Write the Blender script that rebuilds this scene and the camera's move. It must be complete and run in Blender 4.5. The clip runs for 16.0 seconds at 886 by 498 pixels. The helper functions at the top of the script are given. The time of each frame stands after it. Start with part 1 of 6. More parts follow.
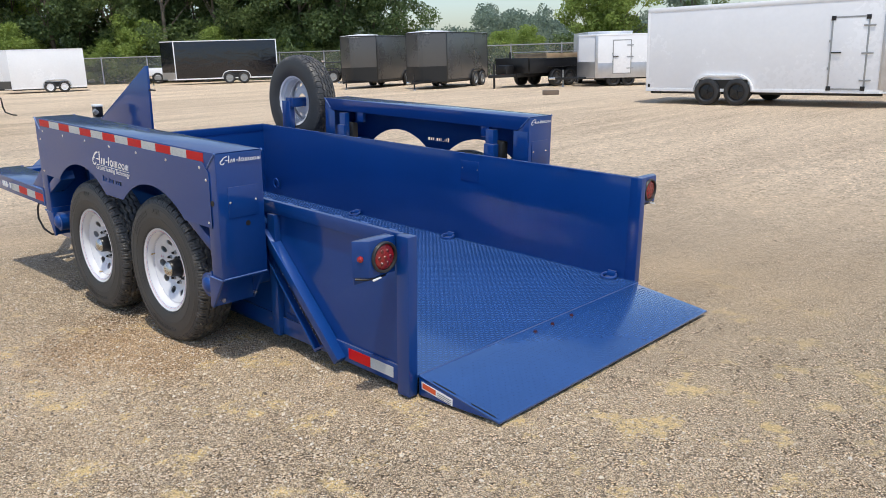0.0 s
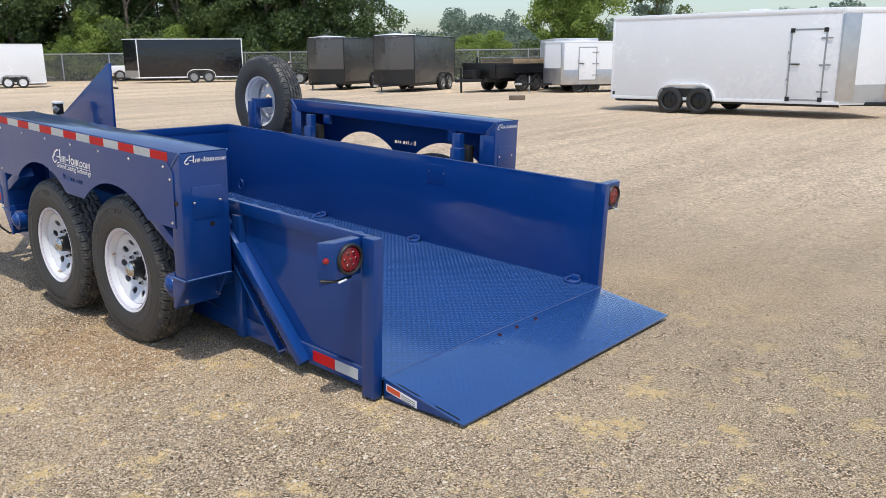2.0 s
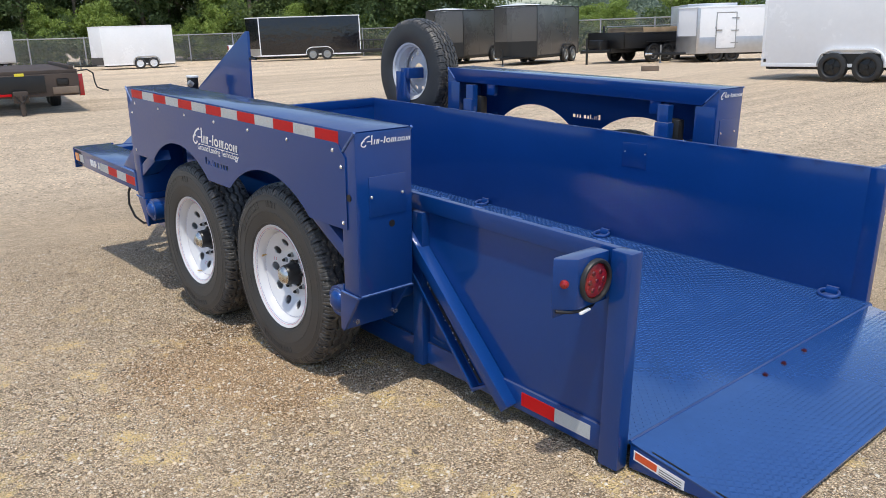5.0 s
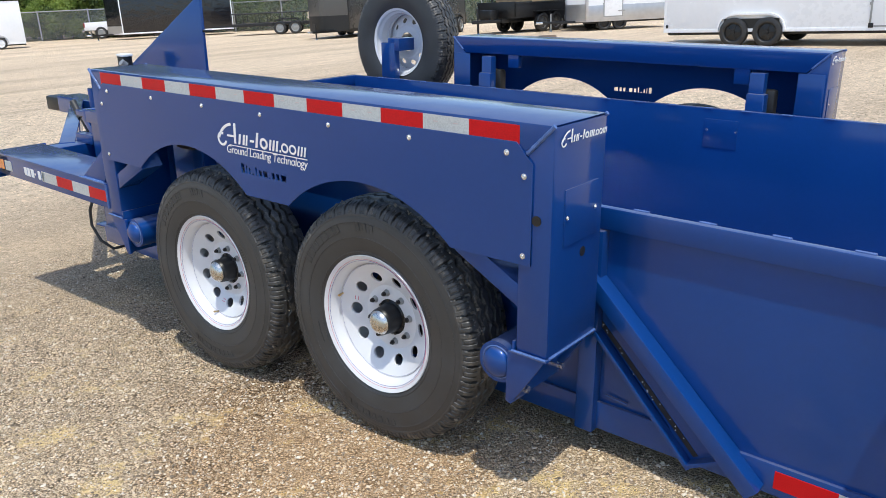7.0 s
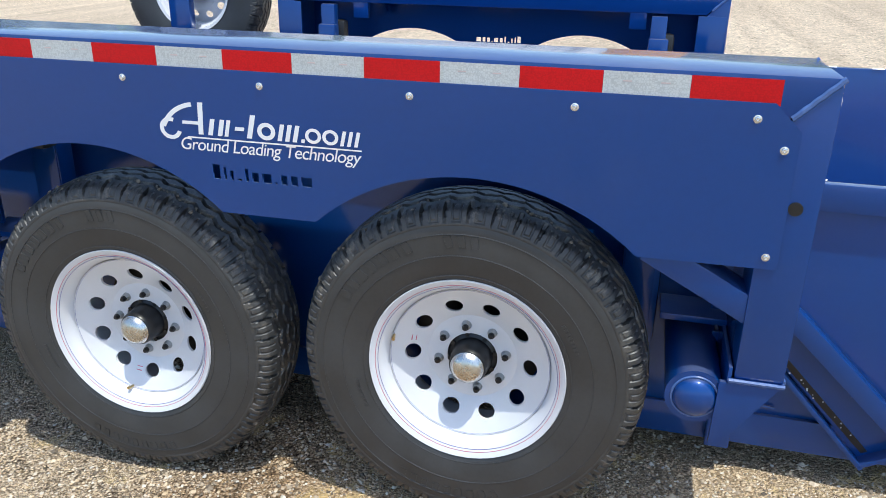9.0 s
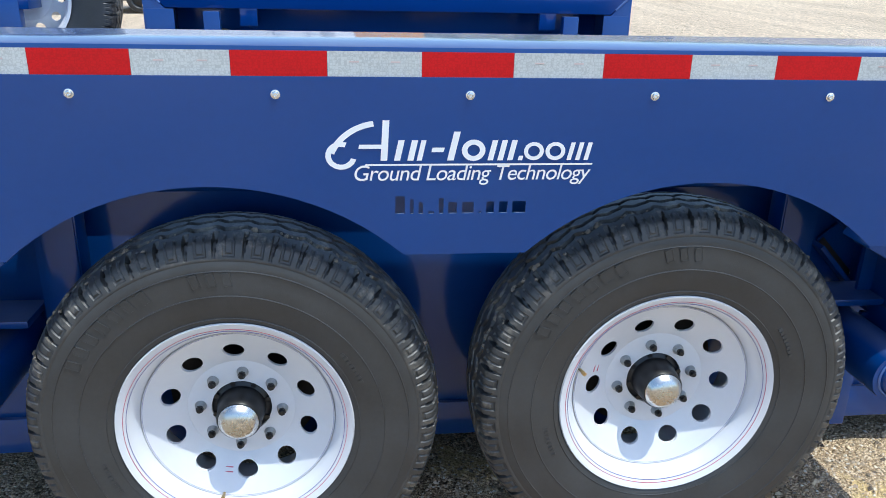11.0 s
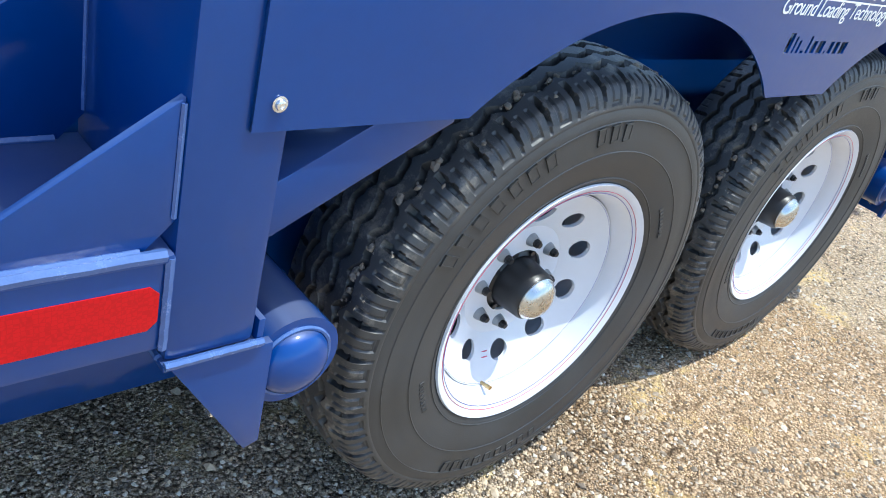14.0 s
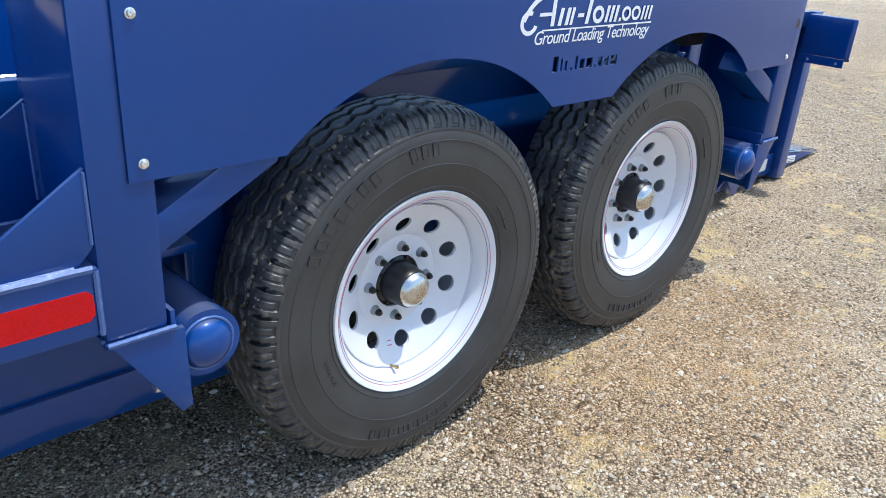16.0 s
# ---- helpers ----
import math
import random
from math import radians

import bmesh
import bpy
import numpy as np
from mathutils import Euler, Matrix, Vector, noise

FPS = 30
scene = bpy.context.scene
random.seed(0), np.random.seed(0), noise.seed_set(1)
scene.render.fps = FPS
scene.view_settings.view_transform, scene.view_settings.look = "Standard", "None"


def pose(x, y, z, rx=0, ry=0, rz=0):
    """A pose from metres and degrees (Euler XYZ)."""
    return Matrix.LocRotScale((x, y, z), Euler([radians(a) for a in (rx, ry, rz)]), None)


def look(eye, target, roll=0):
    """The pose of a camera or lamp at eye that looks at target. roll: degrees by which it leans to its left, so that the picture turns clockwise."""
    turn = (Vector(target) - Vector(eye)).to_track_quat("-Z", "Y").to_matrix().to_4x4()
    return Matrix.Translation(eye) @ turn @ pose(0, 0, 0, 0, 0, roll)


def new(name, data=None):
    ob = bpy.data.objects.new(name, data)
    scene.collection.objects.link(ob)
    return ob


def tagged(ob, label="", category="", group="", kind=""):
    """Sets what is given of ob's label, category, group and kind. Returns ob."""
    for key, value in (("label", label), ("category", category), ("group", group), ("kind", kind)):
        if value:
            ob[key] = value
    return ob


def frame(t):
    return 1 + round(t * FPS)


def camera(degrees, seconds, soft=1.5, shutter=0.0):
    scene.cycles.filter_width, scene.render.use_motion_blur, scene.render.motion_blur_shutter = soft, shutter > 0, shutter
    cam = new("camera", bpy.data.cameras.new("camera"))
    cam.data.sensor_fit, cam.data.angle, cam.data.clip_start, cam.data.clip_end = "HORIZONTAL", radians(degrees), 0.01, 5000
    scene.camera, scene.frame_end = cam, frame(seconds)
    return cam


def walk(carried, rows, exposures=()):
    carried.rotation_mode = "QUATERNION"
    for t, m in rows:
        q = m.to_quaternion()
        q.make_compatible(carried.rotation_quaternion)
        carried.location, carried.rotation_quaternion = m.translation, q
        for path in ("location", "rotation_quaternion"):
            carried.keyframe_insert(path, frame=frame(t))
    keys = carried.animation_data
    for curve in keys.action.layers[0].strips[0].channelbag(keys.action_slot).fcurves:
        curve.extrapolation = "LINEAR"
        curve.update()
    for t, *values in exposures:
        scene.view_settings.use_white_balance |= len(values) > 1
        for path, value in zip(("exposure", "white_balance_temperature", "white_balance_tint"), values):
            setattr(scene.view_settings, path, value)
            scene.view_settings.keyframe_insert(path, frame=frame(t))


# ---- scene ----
cam = camera(59.4, 16.0, soft=0.9)
PATH = [
    (0, (-1.809, -4.325, 1.482), (-0.417, -2.976, 0.994), -1.7),
    (0.5, (-1.829, -4.319, 1.487), (-0.408, -2.999, 0.998), -1.2),
    (1, (-1.829, -4.324, 1.482), (-0.393, -3.021, 0.998), -0.8),
    (1.5, (-1.828, -4.338, 1.485), (-0.379, -3.046, 1.004), -0.5),
    (2, (-1.821, -4.334, 1.483), (-0.367, -3.049, 1.002), -0.5),
    (2.5, (-1.827, -4.312, 1.486), (-0.397, -3.003, 0.994), -0.5),
    (3, (-1.710, -4.293, 1.453), (-0.332, -2.935, 0.945), -0.8),
    (3.5, (-1.575, -4.227, 1.455), (-0.277, -2.801, 0.927), -0.9),
    (4, (-1.589, -4.001, 1.424), (-0.333, -2.539, 0.887), -1.0),
    (4.5, (-1.601, -3.723, 1.425), (-0.355, -2.253, 0.888), -1.3),
    (5, (-1.491, -3.358, 1.388), (-0.246, -1.888, 0.853), -1.9),
    (5.2, (-1.471, -3.212, 1.407), (-0.222, -1.744, 0.872), -2.0),
    (7.3, (-1.534, -1.923, 1.356), (-0.022, -0.778, 0.716), -2.8),
    (7.5, (-1.528, -1.806, 1.356), (0.026, -0.736, 0.692), -2.8),
    (8, (-1.439, -1.462, 1.299), (0.215, -0.600, 0.574), -2.5),
    (8.2, (-1.424, -1.321, 1.318), (0.265, -0.541, 0.587), -2.2),
    (10.3, (-1.492, -0.188, 1.280), (0.366, -0.158, 0.539), -1.3),
    (10.5, (-1.467, -0.107, 1.281), (0.390, -0.153, 0.540), -1.1),
    (11, (-1.286, 0.142, 1.272), (0.567, -0.052, 0.547), -1.1),
    (11.5, (-1.256, 0.394, 1.272), (0.576, 0.052, 0.546), -0.8),
    (12, (-1.177, 0.605, 1.256), (0.622, 0.122, 0.527), -0.2),
    (12.5, (-0.952, 0.843, 1.260), (0.793, 0.202, 0.522), 1.1),
    (13, (-0.872, 1.047, 1.211), (0.794, 0.229, 0.466), 3.0),
    (13.5, (-0.714, 1.190, 1.161), (0.750, 0.125, 0.310), 6.9),
    (14, (-0.530, 1.317, 1.103), (0.615, 0.055, 0.055), 15.5),
    (14.5, (-0.649, 1.384, 1.152), (0.397, 0.017, 0.132), 9.9),
    (15, (-0.835, 1.336, 1.193), (0.310, 0.003, 0.238), 3.4),
    (15.5, (-0.961, 1.291, 1.194), (0.301, 0.030, 0.290), 1.5),
    (16, (-1.031, 1.388, 1.205), (0.265, 0.135, 0.339), 2.3),
]
walk(cam, [(t, look(eye, target, roll)) for t, eye, target, roll in PATH],
     [(0, 0.41, 6650, 8), (5, 0.40, 6600, 8), (8, 0.78, 6350, 5), (10.5, 0.85, 6000, 3), (12.5, 0.98, 5850, 1), (13, 1.02, 5850, 1), (14, 1.24, 5850, 2), (15, 0.86, 5900, 4), (16, 0.87, 5900, 4)])

# ---- light ----
SUN_DIR = Vector((0.20, 0.28, -1.0)).normalized()
world = bpy.data.worlds.new("world")
scene.world = world
world.use_nodes = True
wn = world.node_tree.nodes
sky = wn.new("ShaderNodeTexSky")
sky.sky_type = "NISHITA"
sky.sun_disc = False
sky.sun_elevation = math.asin(-SUN_DIR.z)
sky.sun_rotation = math.atan2(-SUN_DIR.x, -SUN_DIR.y)
sky.air_density = 1.0
sky.dust_density = 1.6
sky.ozone_density = 3.0
world.node_tree.links.new(sky.outputs[0], wn["Background"].inputs[0])
wn["Background"].inputs[1].default_value = 0.145
sun = new("sun", bpy.data.lights.new("sun", "SUN"))
sun.data.energy = 2.3
sun.data.angle = radians(0.6)
sun.data.color = (1.0, 0.96, 0.88)
sun.matrix_world = Matrix.Translation((0, 0, 30)) @ SUN_DIR.to_track_quat("-Z", "Y").to_matrix().to_4x4()
scene.view_settings.exposure = 0.0


# ---- small tools ----
def mesh_from(name, verts, faces):
    me = bpy.data.meshes.new(name)
    me.from_pydata(verts, [], faces)
    me.update()
    return me


def smooth(me, angle=40):
    for p in me.polygons:
        p.use_smooth = True
    me.set_sharp_from_angle(angle=radians(angle))


def part(name, bm, material, parent, label="", at=None, angle=35):
    if isinstance(bm, bpy.types.Mesh):
        me = bm
    else:
        bmesh.ops.recalc_face_normals(bm, faces=bm.faces)
        me = bpy.data.meshes.new(name)
        bm.to_mesh(me)
        bm.free()
        smooth(me, angle)
    if material and not me.materials:
        me.materials.append(material)
    ob = new(name, me)
    if parent:
        ob.parent = parent
    if at is not None:
        ob.matrix_basis = at
    if label:
        ob["label"] = label
    return ob


def thing(name, label, category, at=None, group="", kind=""):
    ob = new(name)
    ob.empty_display_size = 0.2
    if at is not None:
        ob.matrix_basis = at
    return tagged(ob, label, category, group, kind)


def box(bm, x0, x1, y0, y1, z0, z1, bevel=0.0, seg=2):
    x0, x1 = min(x0, x1), max(x0, x1)
    m = Matrix.Translation(((x0 + x1) / 2, (y0 + y1) / 2, (z0 + z1) / 2)) @ Matrix.Diagonal((x1 - x0, y1 - y0, z1 - z0, 1))
    r = bmesh.ops.create_cube(bm, size=1, matrix=m)
    if bevel:
        edges = {e for v in r["verts"] for e in v.link_edges}
        bmesh.ops.bevel(bm, geom=list(edges), offset=bevel, segments=seg, profile=0.6, affect="EDGES")
    return bm


def boxes(*rows, bevel=0.004):
    bm = bmesh.new()
    for r in rows:
        box(bm, *r, bevel=bevel)
    return bm


def prism(poly, axis, a, b, bevel=0.0):
    """A plate: the outline poly in the two other axes, from a to b along axis."""
    bm = bmesh.new()
    order = {"x": lambda u, v, w: (w, u, v), "y": lambda u, v, w: (u, w, v), "z": lambda u, v, w: (u, v, w)}[axis]
    lo = [bm.verts.new(order(u, v, a)) for u, v in poly]
    hi = [bm.verts.new(order(u, v, b)) for u, v in poly]
    bm.faces.new(lo)
    bm.faces.new(hi)
    n = len(poly)
    for i in range(n):
        bm.faces.new((lo[i], lo[(i + 1) % n], hi[(i + 1) % n], hi[i]))
    if bevel:
        bmesh.ops.bevel(bm, geom=list(bm.edges), offset=bevel, segments=2, profile=0.6, affect="EDGES")
    return bm


def bar(bm, p, q, w, h, up=(0, 0, 1), bevel=0.004):
    """A square tube from p to q, w across and h along up."""
    p, q = Vector(p), Vector(q)
    d = q - p
    z = d.normalized()
    y = (Vector(up) - z * Vector(up).dot(z)).normalized()
    x = y.cross(z)
    m = Matrix((x, y, z)).transposed().to_4x4()
    m.translation = (p + q) / 2
    r = bmesh.ops.create_cube(bm, size=1, matrix=m @ Matrix.Diagonal((w, h, d.length, 1)))
    if bevel:
        edges = {e for v in r["verts"] for e in v.link_edges}
        bmesh.ops.bevel(bm, geom=list(edges), offset=bevel, segments=2, profile=0.6, affect="EDGES")
    return bm


def rod(bm, p, q, r, seg=16, r2=None):
    p, q = Vector(p), Vector(q)
    m = (q - p).to_track_quat("Z", "Y").to_matrix().to_4x4()
    m.translation = (p + q) / 2
    bmesh.ops.create_cone(bm, cap_ends=True, segments=seg, radius1=r, radius2=r if r2 is None else r2, depth=(q - p).length, matrix=m)
    return bm


def pipe(bm, pts, r, seg=8):
    """A bent round wire through pts."""
    pts = [Vector(p) for p in pts]
    rings = []
    for i, p in enumerate(pts):
        d = (pts[min(i + 1, len(pts) - 1)] - pts[max(i - 1, 0)]).normalized()
        a = d.orthogonal().normalized() if not rings else (last - d * last.dot(d)).normalized()
        last = a
        b = d.cross(a)
        rings.append([bm.verts.new(p + r * (math.cos(k * math.tau / seg) * a + math.sin(k * math.tau / seg) * b)) for k in range(seg)])
    for u, v in zip(rings, rings[1:]):
        for k in range(seg):
            bm.faces.new((u[k], u[(k + 1) % seg], v[(k + 1) % seg], v[k]))
    bm.faces.new(rings[0])
    bm.faces.new(rings[-1])
    return bm


def turned(profile, seg=48, axis="x", closed=False):
    """A turned body: profile of (along, radius) about the axis."""
    bm = bmesh.new()
    rings = []
    for a, r in profile:
        ring = []
        for k in range(seg):
            c, s = math.cos(k * math.tau / seg) * r, math.sin(k * math.tau / seg) * r
            ring.append(bm.verts.new((a, c, s) if axis == "x" else (c, a, s) if axis == "y" else (c, s, a)))
        rings.append(ring)
    pairs = list(zip(rings, rings[1:])) + ([(rings[-1], rings[0])] if closed else [])
    for u, v in pairs:
        for k in range(seg):
            bm.faces.new((u[k], u[(k + 1) % seg], v[(k + 1) % seg], v[k]))
    bmesh.ops.remove_doubles(bm, verts=bm.verts, dist=1e-6)
    return bm


def shape(splines, thick, name="shape"):
    """A flat plate with holes: the first outline is outer, the rest are holes; thick along z."""
    cu = bpy.data.curves.new(name, "CURVE")
    cu.dimensions, cu.fill_mode, cu.extrude = "2D", "BOTH", thick / 2
    for pts in splines:
        sp = cu.splines.new("POLY")
        sp.points.add(len(pts) - 1)
        for p, (u, v) in zip(sp.points, pts):
            p.co = (u, v, 0, 1)
        sp.use_cyclic_u = True
    ob = bpy.data.objects.new(name, cu)
    me = bpy.data.meshes.new_from_object(ob)
    bpy.data.objects.remove(ob)
    bpy.data.curves.remove(cu)
    return me


def words(text, size, thick=0.0006, shear=0.0, spacing=1.0):
    """Lettering as a mesh, centred, in the xy plane."""
    cu = bpy.data.curves.new("lettering", "FONT")
    cu.body, cu.size, cu.extrude, cu.shear, cu.space_character = text, size, thick / 2, shear, spacing
    cu.align_x, cu.align_y = "CENTER", "CENTER"
    ob = bpy.data.objects.new("lettering", cu)
    me = bpy.data.meshes.new_from_object(ob)
    bpy.data.objects.remove(ob)
    bpy.data.curves.remove(cu)
    return me


def circle(cx, cy, r, n=24, squash=1.0, turn=0.0):
    c, s = math.cos(turn), math.sin(turn)
    return [(cx + c * r * math.cos(k * math.tau / n) - s * r * squash * math.sin(k * math.tau / n),
             cy + s * r * math.cos(k * math.tau / n) + c * r * squash * math.sin(k * math.tau / n)) for k in range(n)]


# ---- materials ----
def material(name, colour, rough=0.5, metal=0.0, vary=0.12, scale=6.0, bump=0.0, bump_scale=60.0, coat=0.0, alpha=1.0, second=None, spec=0.5, fine=None):
    """A surface with colour drift at two scales, uneven gloss and fine relief."""
    m = bpy.data.materials.new(name)
    m.use_nodes = True
    nt = m.node_tree
    n, ln = nt.nodes, nt.links.new
    p = n["Principled BSDF"]
    tc = n.new("ShaderNodeTexCoord")
    big, small = n.new("ShaderNodeTexNoise"), n.new("ShaderNodeTexNoise")
    big.inputs["Scale"].default_value = scale
    big.inputs["Detail"].default_value = 4
    small.inputs["Scale"].default_value = fine or scale * 14
    small.inputs["Detail"].default_value = 3
    for x in (big, small):
        ln(tc.outputs["Object"], x.inputs["Vector"])
    add = n.new("ShaderNodeMath")
    add.operation = "MULTIPLY_ADD"
    ln(small.outputs["Fac"], add.inputs[0])
    add.inputs[1].default_value = 0.45
    ln(big.outputs["Fac"], add.inputs[2])
    ramp = n.new("ShaderNodeValToRGB")
    c2 = second or colour
    ramp.color_ramp.elements[0].position, ramp.color_ramp.elements[1].position = 0.35, 1.05
    ramp.color_ramp.elements[0].color = (*[c * (1 - vary) for c in colour], 1)
    ramp.color_ramp.elements[1].color = (*[min(1, c * (1 + vary)) for c in c2], 1)
    ln(add.outputs[0], ramp.inputs[0])
    ln(ramp.outputs[0], p.inputs["Base Color"])
    rr = n.new("ShaderNodeMapRange")
    rr.inputs[1].default_value, rr.inputs[2].default_value = 0.4, 1.0
    rr.inputs[3].default_value, rr.inputs[4].default_value = rough * 0.85, min(1, rough * 1.2)
    ln(add.outputs[0], rr.inputs[0])
    ln(rr.outputs[0], p.inputs["Roughness"])
    p.inputs["Metallic"].default_value = metal
    p.inputs["Coat Weight"].default_value = coat
    p.inputs["Coat Roughness"].default_value = 0.11
    p.inputs["Specular IOR Level"].default_value = spec
    if alpha < 1:
        p.inputs["Alpha"].default_value = alpha
    if bump:
        b, bn = n.new("ShaderNodeBump"), n.new("ShaderNodeTexNoise")
        bn.inputs["Scale"].default_value = bump_scale
        bn.inputs["Detail"].default_value = 4
        ln(tc.outputs["Object"], bn.inputs["Vector"])
        ln(bn.outputs["Fac"], b.inputs["Height"])
        b.inputs["Strength"].default_value = bump
        b.inputs["Distance"].default_value = 0.004
        ln(b.outputs[0], p.inputs["Normal"])
    return m


BLUE = material("blue_enamel", (0.0035, 0.050, 0.235), 0.44, metal=0.30, vary=0.08, scale=1.8, coat=0.9, spec=0.12, bump=0.03, bump_scale=5, fine=60)


def dust_and_sky_sheen(m, amount):
    """A thin grey film on faces that look up: settled road dust and painted sky sheen."""
    nt = m.node_tree
    n, ln = nt.nodes, nt.links.new
    geo = n.new("ShaderNodeNewGeometry")
    xyz = n.new("ShaderNodeSeparateXYZ")
    ln(geo.outputs["Normal"], xyz.inputs[0])
    up = n.new("ShaderNodeMapRange")
    up.inputs[1].default_value, up.inputs[2].default_value, up.inputs[4].default_value = 0.75, 0.97, amount
    ln(xyz.outputs["Z"], up.inputs[0])
    spot = n.new("ShaderNodeTexNoise")
    spot.inputs["Scale"].default_value, spot.inputs["Detail"].default_value = 5, 6
    ln(geo.outputs["Position"], spot.inputs["Vector"])
    sm = n.new("ShaderNodeMapRange")
    sm.inputs[1].default_value, sm.inputs[2].default_value, sm.inputs[3].default_value = 0.3, 0.7, 0.35
    ln(spot.outputs["Fac"], sm.inputs[0])
    fac = n.new("ShaderNodeMath")
    fac.operation = "MULTIPLY"
    ln(up.outputs[0], fac.inputs[0])
    ln(sm.outputs[0], fac.inputs[1])
    mix = n.new("ShaderNodeMix")
    mix.data_type = "RGBA"
    ln(fac.outputs[0], mix.inputs[0])
    ln(next(x for x in n if x.type == "VALTORGB").outputs[0], mix.inputs[6])
    mix.inputs[7].default_value = (0.22, 0.215, 0.22, 1)
    ln(mix.outputs[2], n["Principled BSDF"].inputs["Base Color"])


dust_and_sky_sheen(BLUE, 0.48)
# greyer and paler than BLUE: sky reflection on the deck is put into the base
BLUE_DECK = material("blue_deck_enamel_sheen", (0.024, 0.078, 0.245), 0.22, metal=0.15, vary=0.14, scale=2.2, coat=1.0, bump=0.03, bump_scale=60)
WELD = material("weld_bead", (0.07, 0.13, 0.32), 0.25, vary=0.2, scale=40, coat=0.1, bump=0.10, bump_scale=120)
RUBBER = material("tyre_rubber", (0.018, 0.018, 0.019), 0.45, vary=0.2, scale=9, bump=0.05, bump_scale=500, second=(0.026, 0.026, 0.027), spec=0.5)


def dusty_tread(m):
    """Tan road dust caught on the tread and in its grooves, in patches."""
    nt = m.node_tree
    n, ln = nt.nodes, nt.links.new
    tc = next(x for x in n if x.type == "TEX_COORD")
    sp = n.new("ShaderNodeVectorMath")
    sp.operation = "MULTIPLY"
    sp.inputs[1].default_value = (0, 1, 1)
    ln(tc.outputs["Object"], sp.inputs[0])
    rad = n.new("ShaderNodeVectorMath")
    rad.operation = "LENGTH"
    ln(sp.outputs[0], rad.inputs[0])
    mask = n.new("ShaderNodeMapRange")
    mask.inputs[1].default_value, mask.inputs[2].default_value = 0.352, 0.380
    ln(rad.outputs["Value"], mask.inputs[0])
    spot = n.new("ShaderNodeTexNoise")
    spot.inputs["Scale"].default_value, spot.inputs["Detail"].default_value, spot.inputs["Roughness"].default_value = 19, 7, 0.75
    ln(tc.outputs["Object"], spot.inputs["Vector"])
    sm = n.new("ShaderNodeMapRange")
    sm.inputs[1].default_value, sm.inputs[2].default_value, sm.inputs[3].default_value, sm.inputs[4].default_value = 0.52, 0.63, 0.04, 0.70
    ln(spot.outputs["Fac"], sm.inputs[0])
    both = n.new("ShaderNodeMath")
    both.operation = "MULTIPLY"
    ln(mask.outputs[0], both.inputs[0])
    ln(sm.outputs[0], both.inputs[1])
    mix = n.new("ShaderNodeMix")
    mix.data_type = "RGBA"
    ln(both.outputs[0], mix.inputs[0])
    ln(next(x for x in n if x.type == "VALTORGB").outputs[0], mix.inputs[6])
    mix.inputs[7].default_value = (0.23, 0.20, 0.16, 1)
    ln(mix.outputs[2], n["Principled BSDF"].inputs["Base Color"])
    return m


TYRE_RUBBER = dusty_tread(material("dusty_tyre_rubber", (0.024, 0.0245, 0.026), 0.47, vary=0.25, scale=9, bump=0.08, bump_scale=420, second=(0.035, 0.0355, 0.037), spec=0.7))
RIM_WHITE = material("white_rim_paint", (0.70, 0.70, 0.73), 0.22, vary=0.03, scale=5, coat=0.3)
PIN_BLUE = material("blue_pinstripe", (0.15, 0.14, 0.36), 0.4)
PIN_RED = material("red_pinstripe", (0.55, 0.10, 0.16), 0.4)
BLACK = material("black_enamel", (0.010, 0.010, 0.011), 0.35, vary=0.2, scale=14, bump=0.05)
CHROME = material("bright_chrome", (0.62, 0.61, 0.58), 0.26, metal=1.0, vary=0.04, scale=20)
ZINC = material("zinc_plated_steel", (0.75, 0.75, 0.74), 0.25, metal=0.9, vary=0.15, scale=60, bump=0.05, bump_scale=300)
DARK_STEEL = material("dark_oily_steel", (0.035, 0.033, 0.032), 0.4, metal=0.6, vary=0.3, scale=30, bump=0.2)
BRASS = material("brass", (0.62, 0.45, 0.22), 0.3, metal=1.0, vary=0.1, scale=60)
DECAL = material("white_vinyl", (0.80, 0.81, 0.82), 0.4, vary=0.03)
LENS_RED = material("red_lens", (0.30, 0.008, 0.010), 0.14, vary=0.3, scale=60, coat=0.6, bump=0.6, bump_scale=260)
LENS_DARK = material("dark_red_lens", (0.12, 0.008, 0.010), 0.15, vary=0.3, scale=60, coat=0.6)
LENS_AMBER = material("amber_lens", (0.7, 0.2, 0.02), 0.15, vary=0.2, scale=40, coat=0.5)
WHITE_BODY = material("white_trailer_skin", (0.82, 0.83, 0.85), 0.25, vary=0.05, scale=0.7, coat=0.2, bump=0.03, bump_scale=2.5)
BLACK_BODY = material("black_trailer_skin", (0.007, 0.008, 0.012), 0.14, vary=0.2, scale=1, coat=0.3, bump=1.0, bump_scale=2.6)
next(x for x in BLACK_BODY.node_tree.nodes if x.type == "BUMP").inputs["Distance"].default_value = 0.045
GREY_BODY = material("charcoal_trailer_skin", (0.075, 0.073, 0.072), 0.28, vary=0.08, scale=0.8, coat=0.2, bump=0.04, bump_scale=2)
ALUMINIUM = material("brushed_aluminium", (0.55, 0.55, 0.56), 0.35, metal=0.85, vary=0.1, scale=5, bump=0.05)
PLANK = material("weathered_planks", (0.26, 0.17, 0.09), 0.75, vary=0.3, scale=3, bump=0.3, bump_scale=30, second=(0.36, 0.26, 0.16))
OLD_WOOD = material("old_grey_wood", (0.17, 0.13, 0.10), 0.85, vary=0.3, scale=3, bump=0.3, bump_scale=30)
RUST = material("rusty_steel", (0.060, 0.044, 0.036), 0.75, vary=0.4, scale=3, bump=0.3, bump_scale=40)
GALV = material("galvanised_steel", (0.36, 0.37, 0.37), 0.45, metal=0.6, vary=0.15, scale=10)
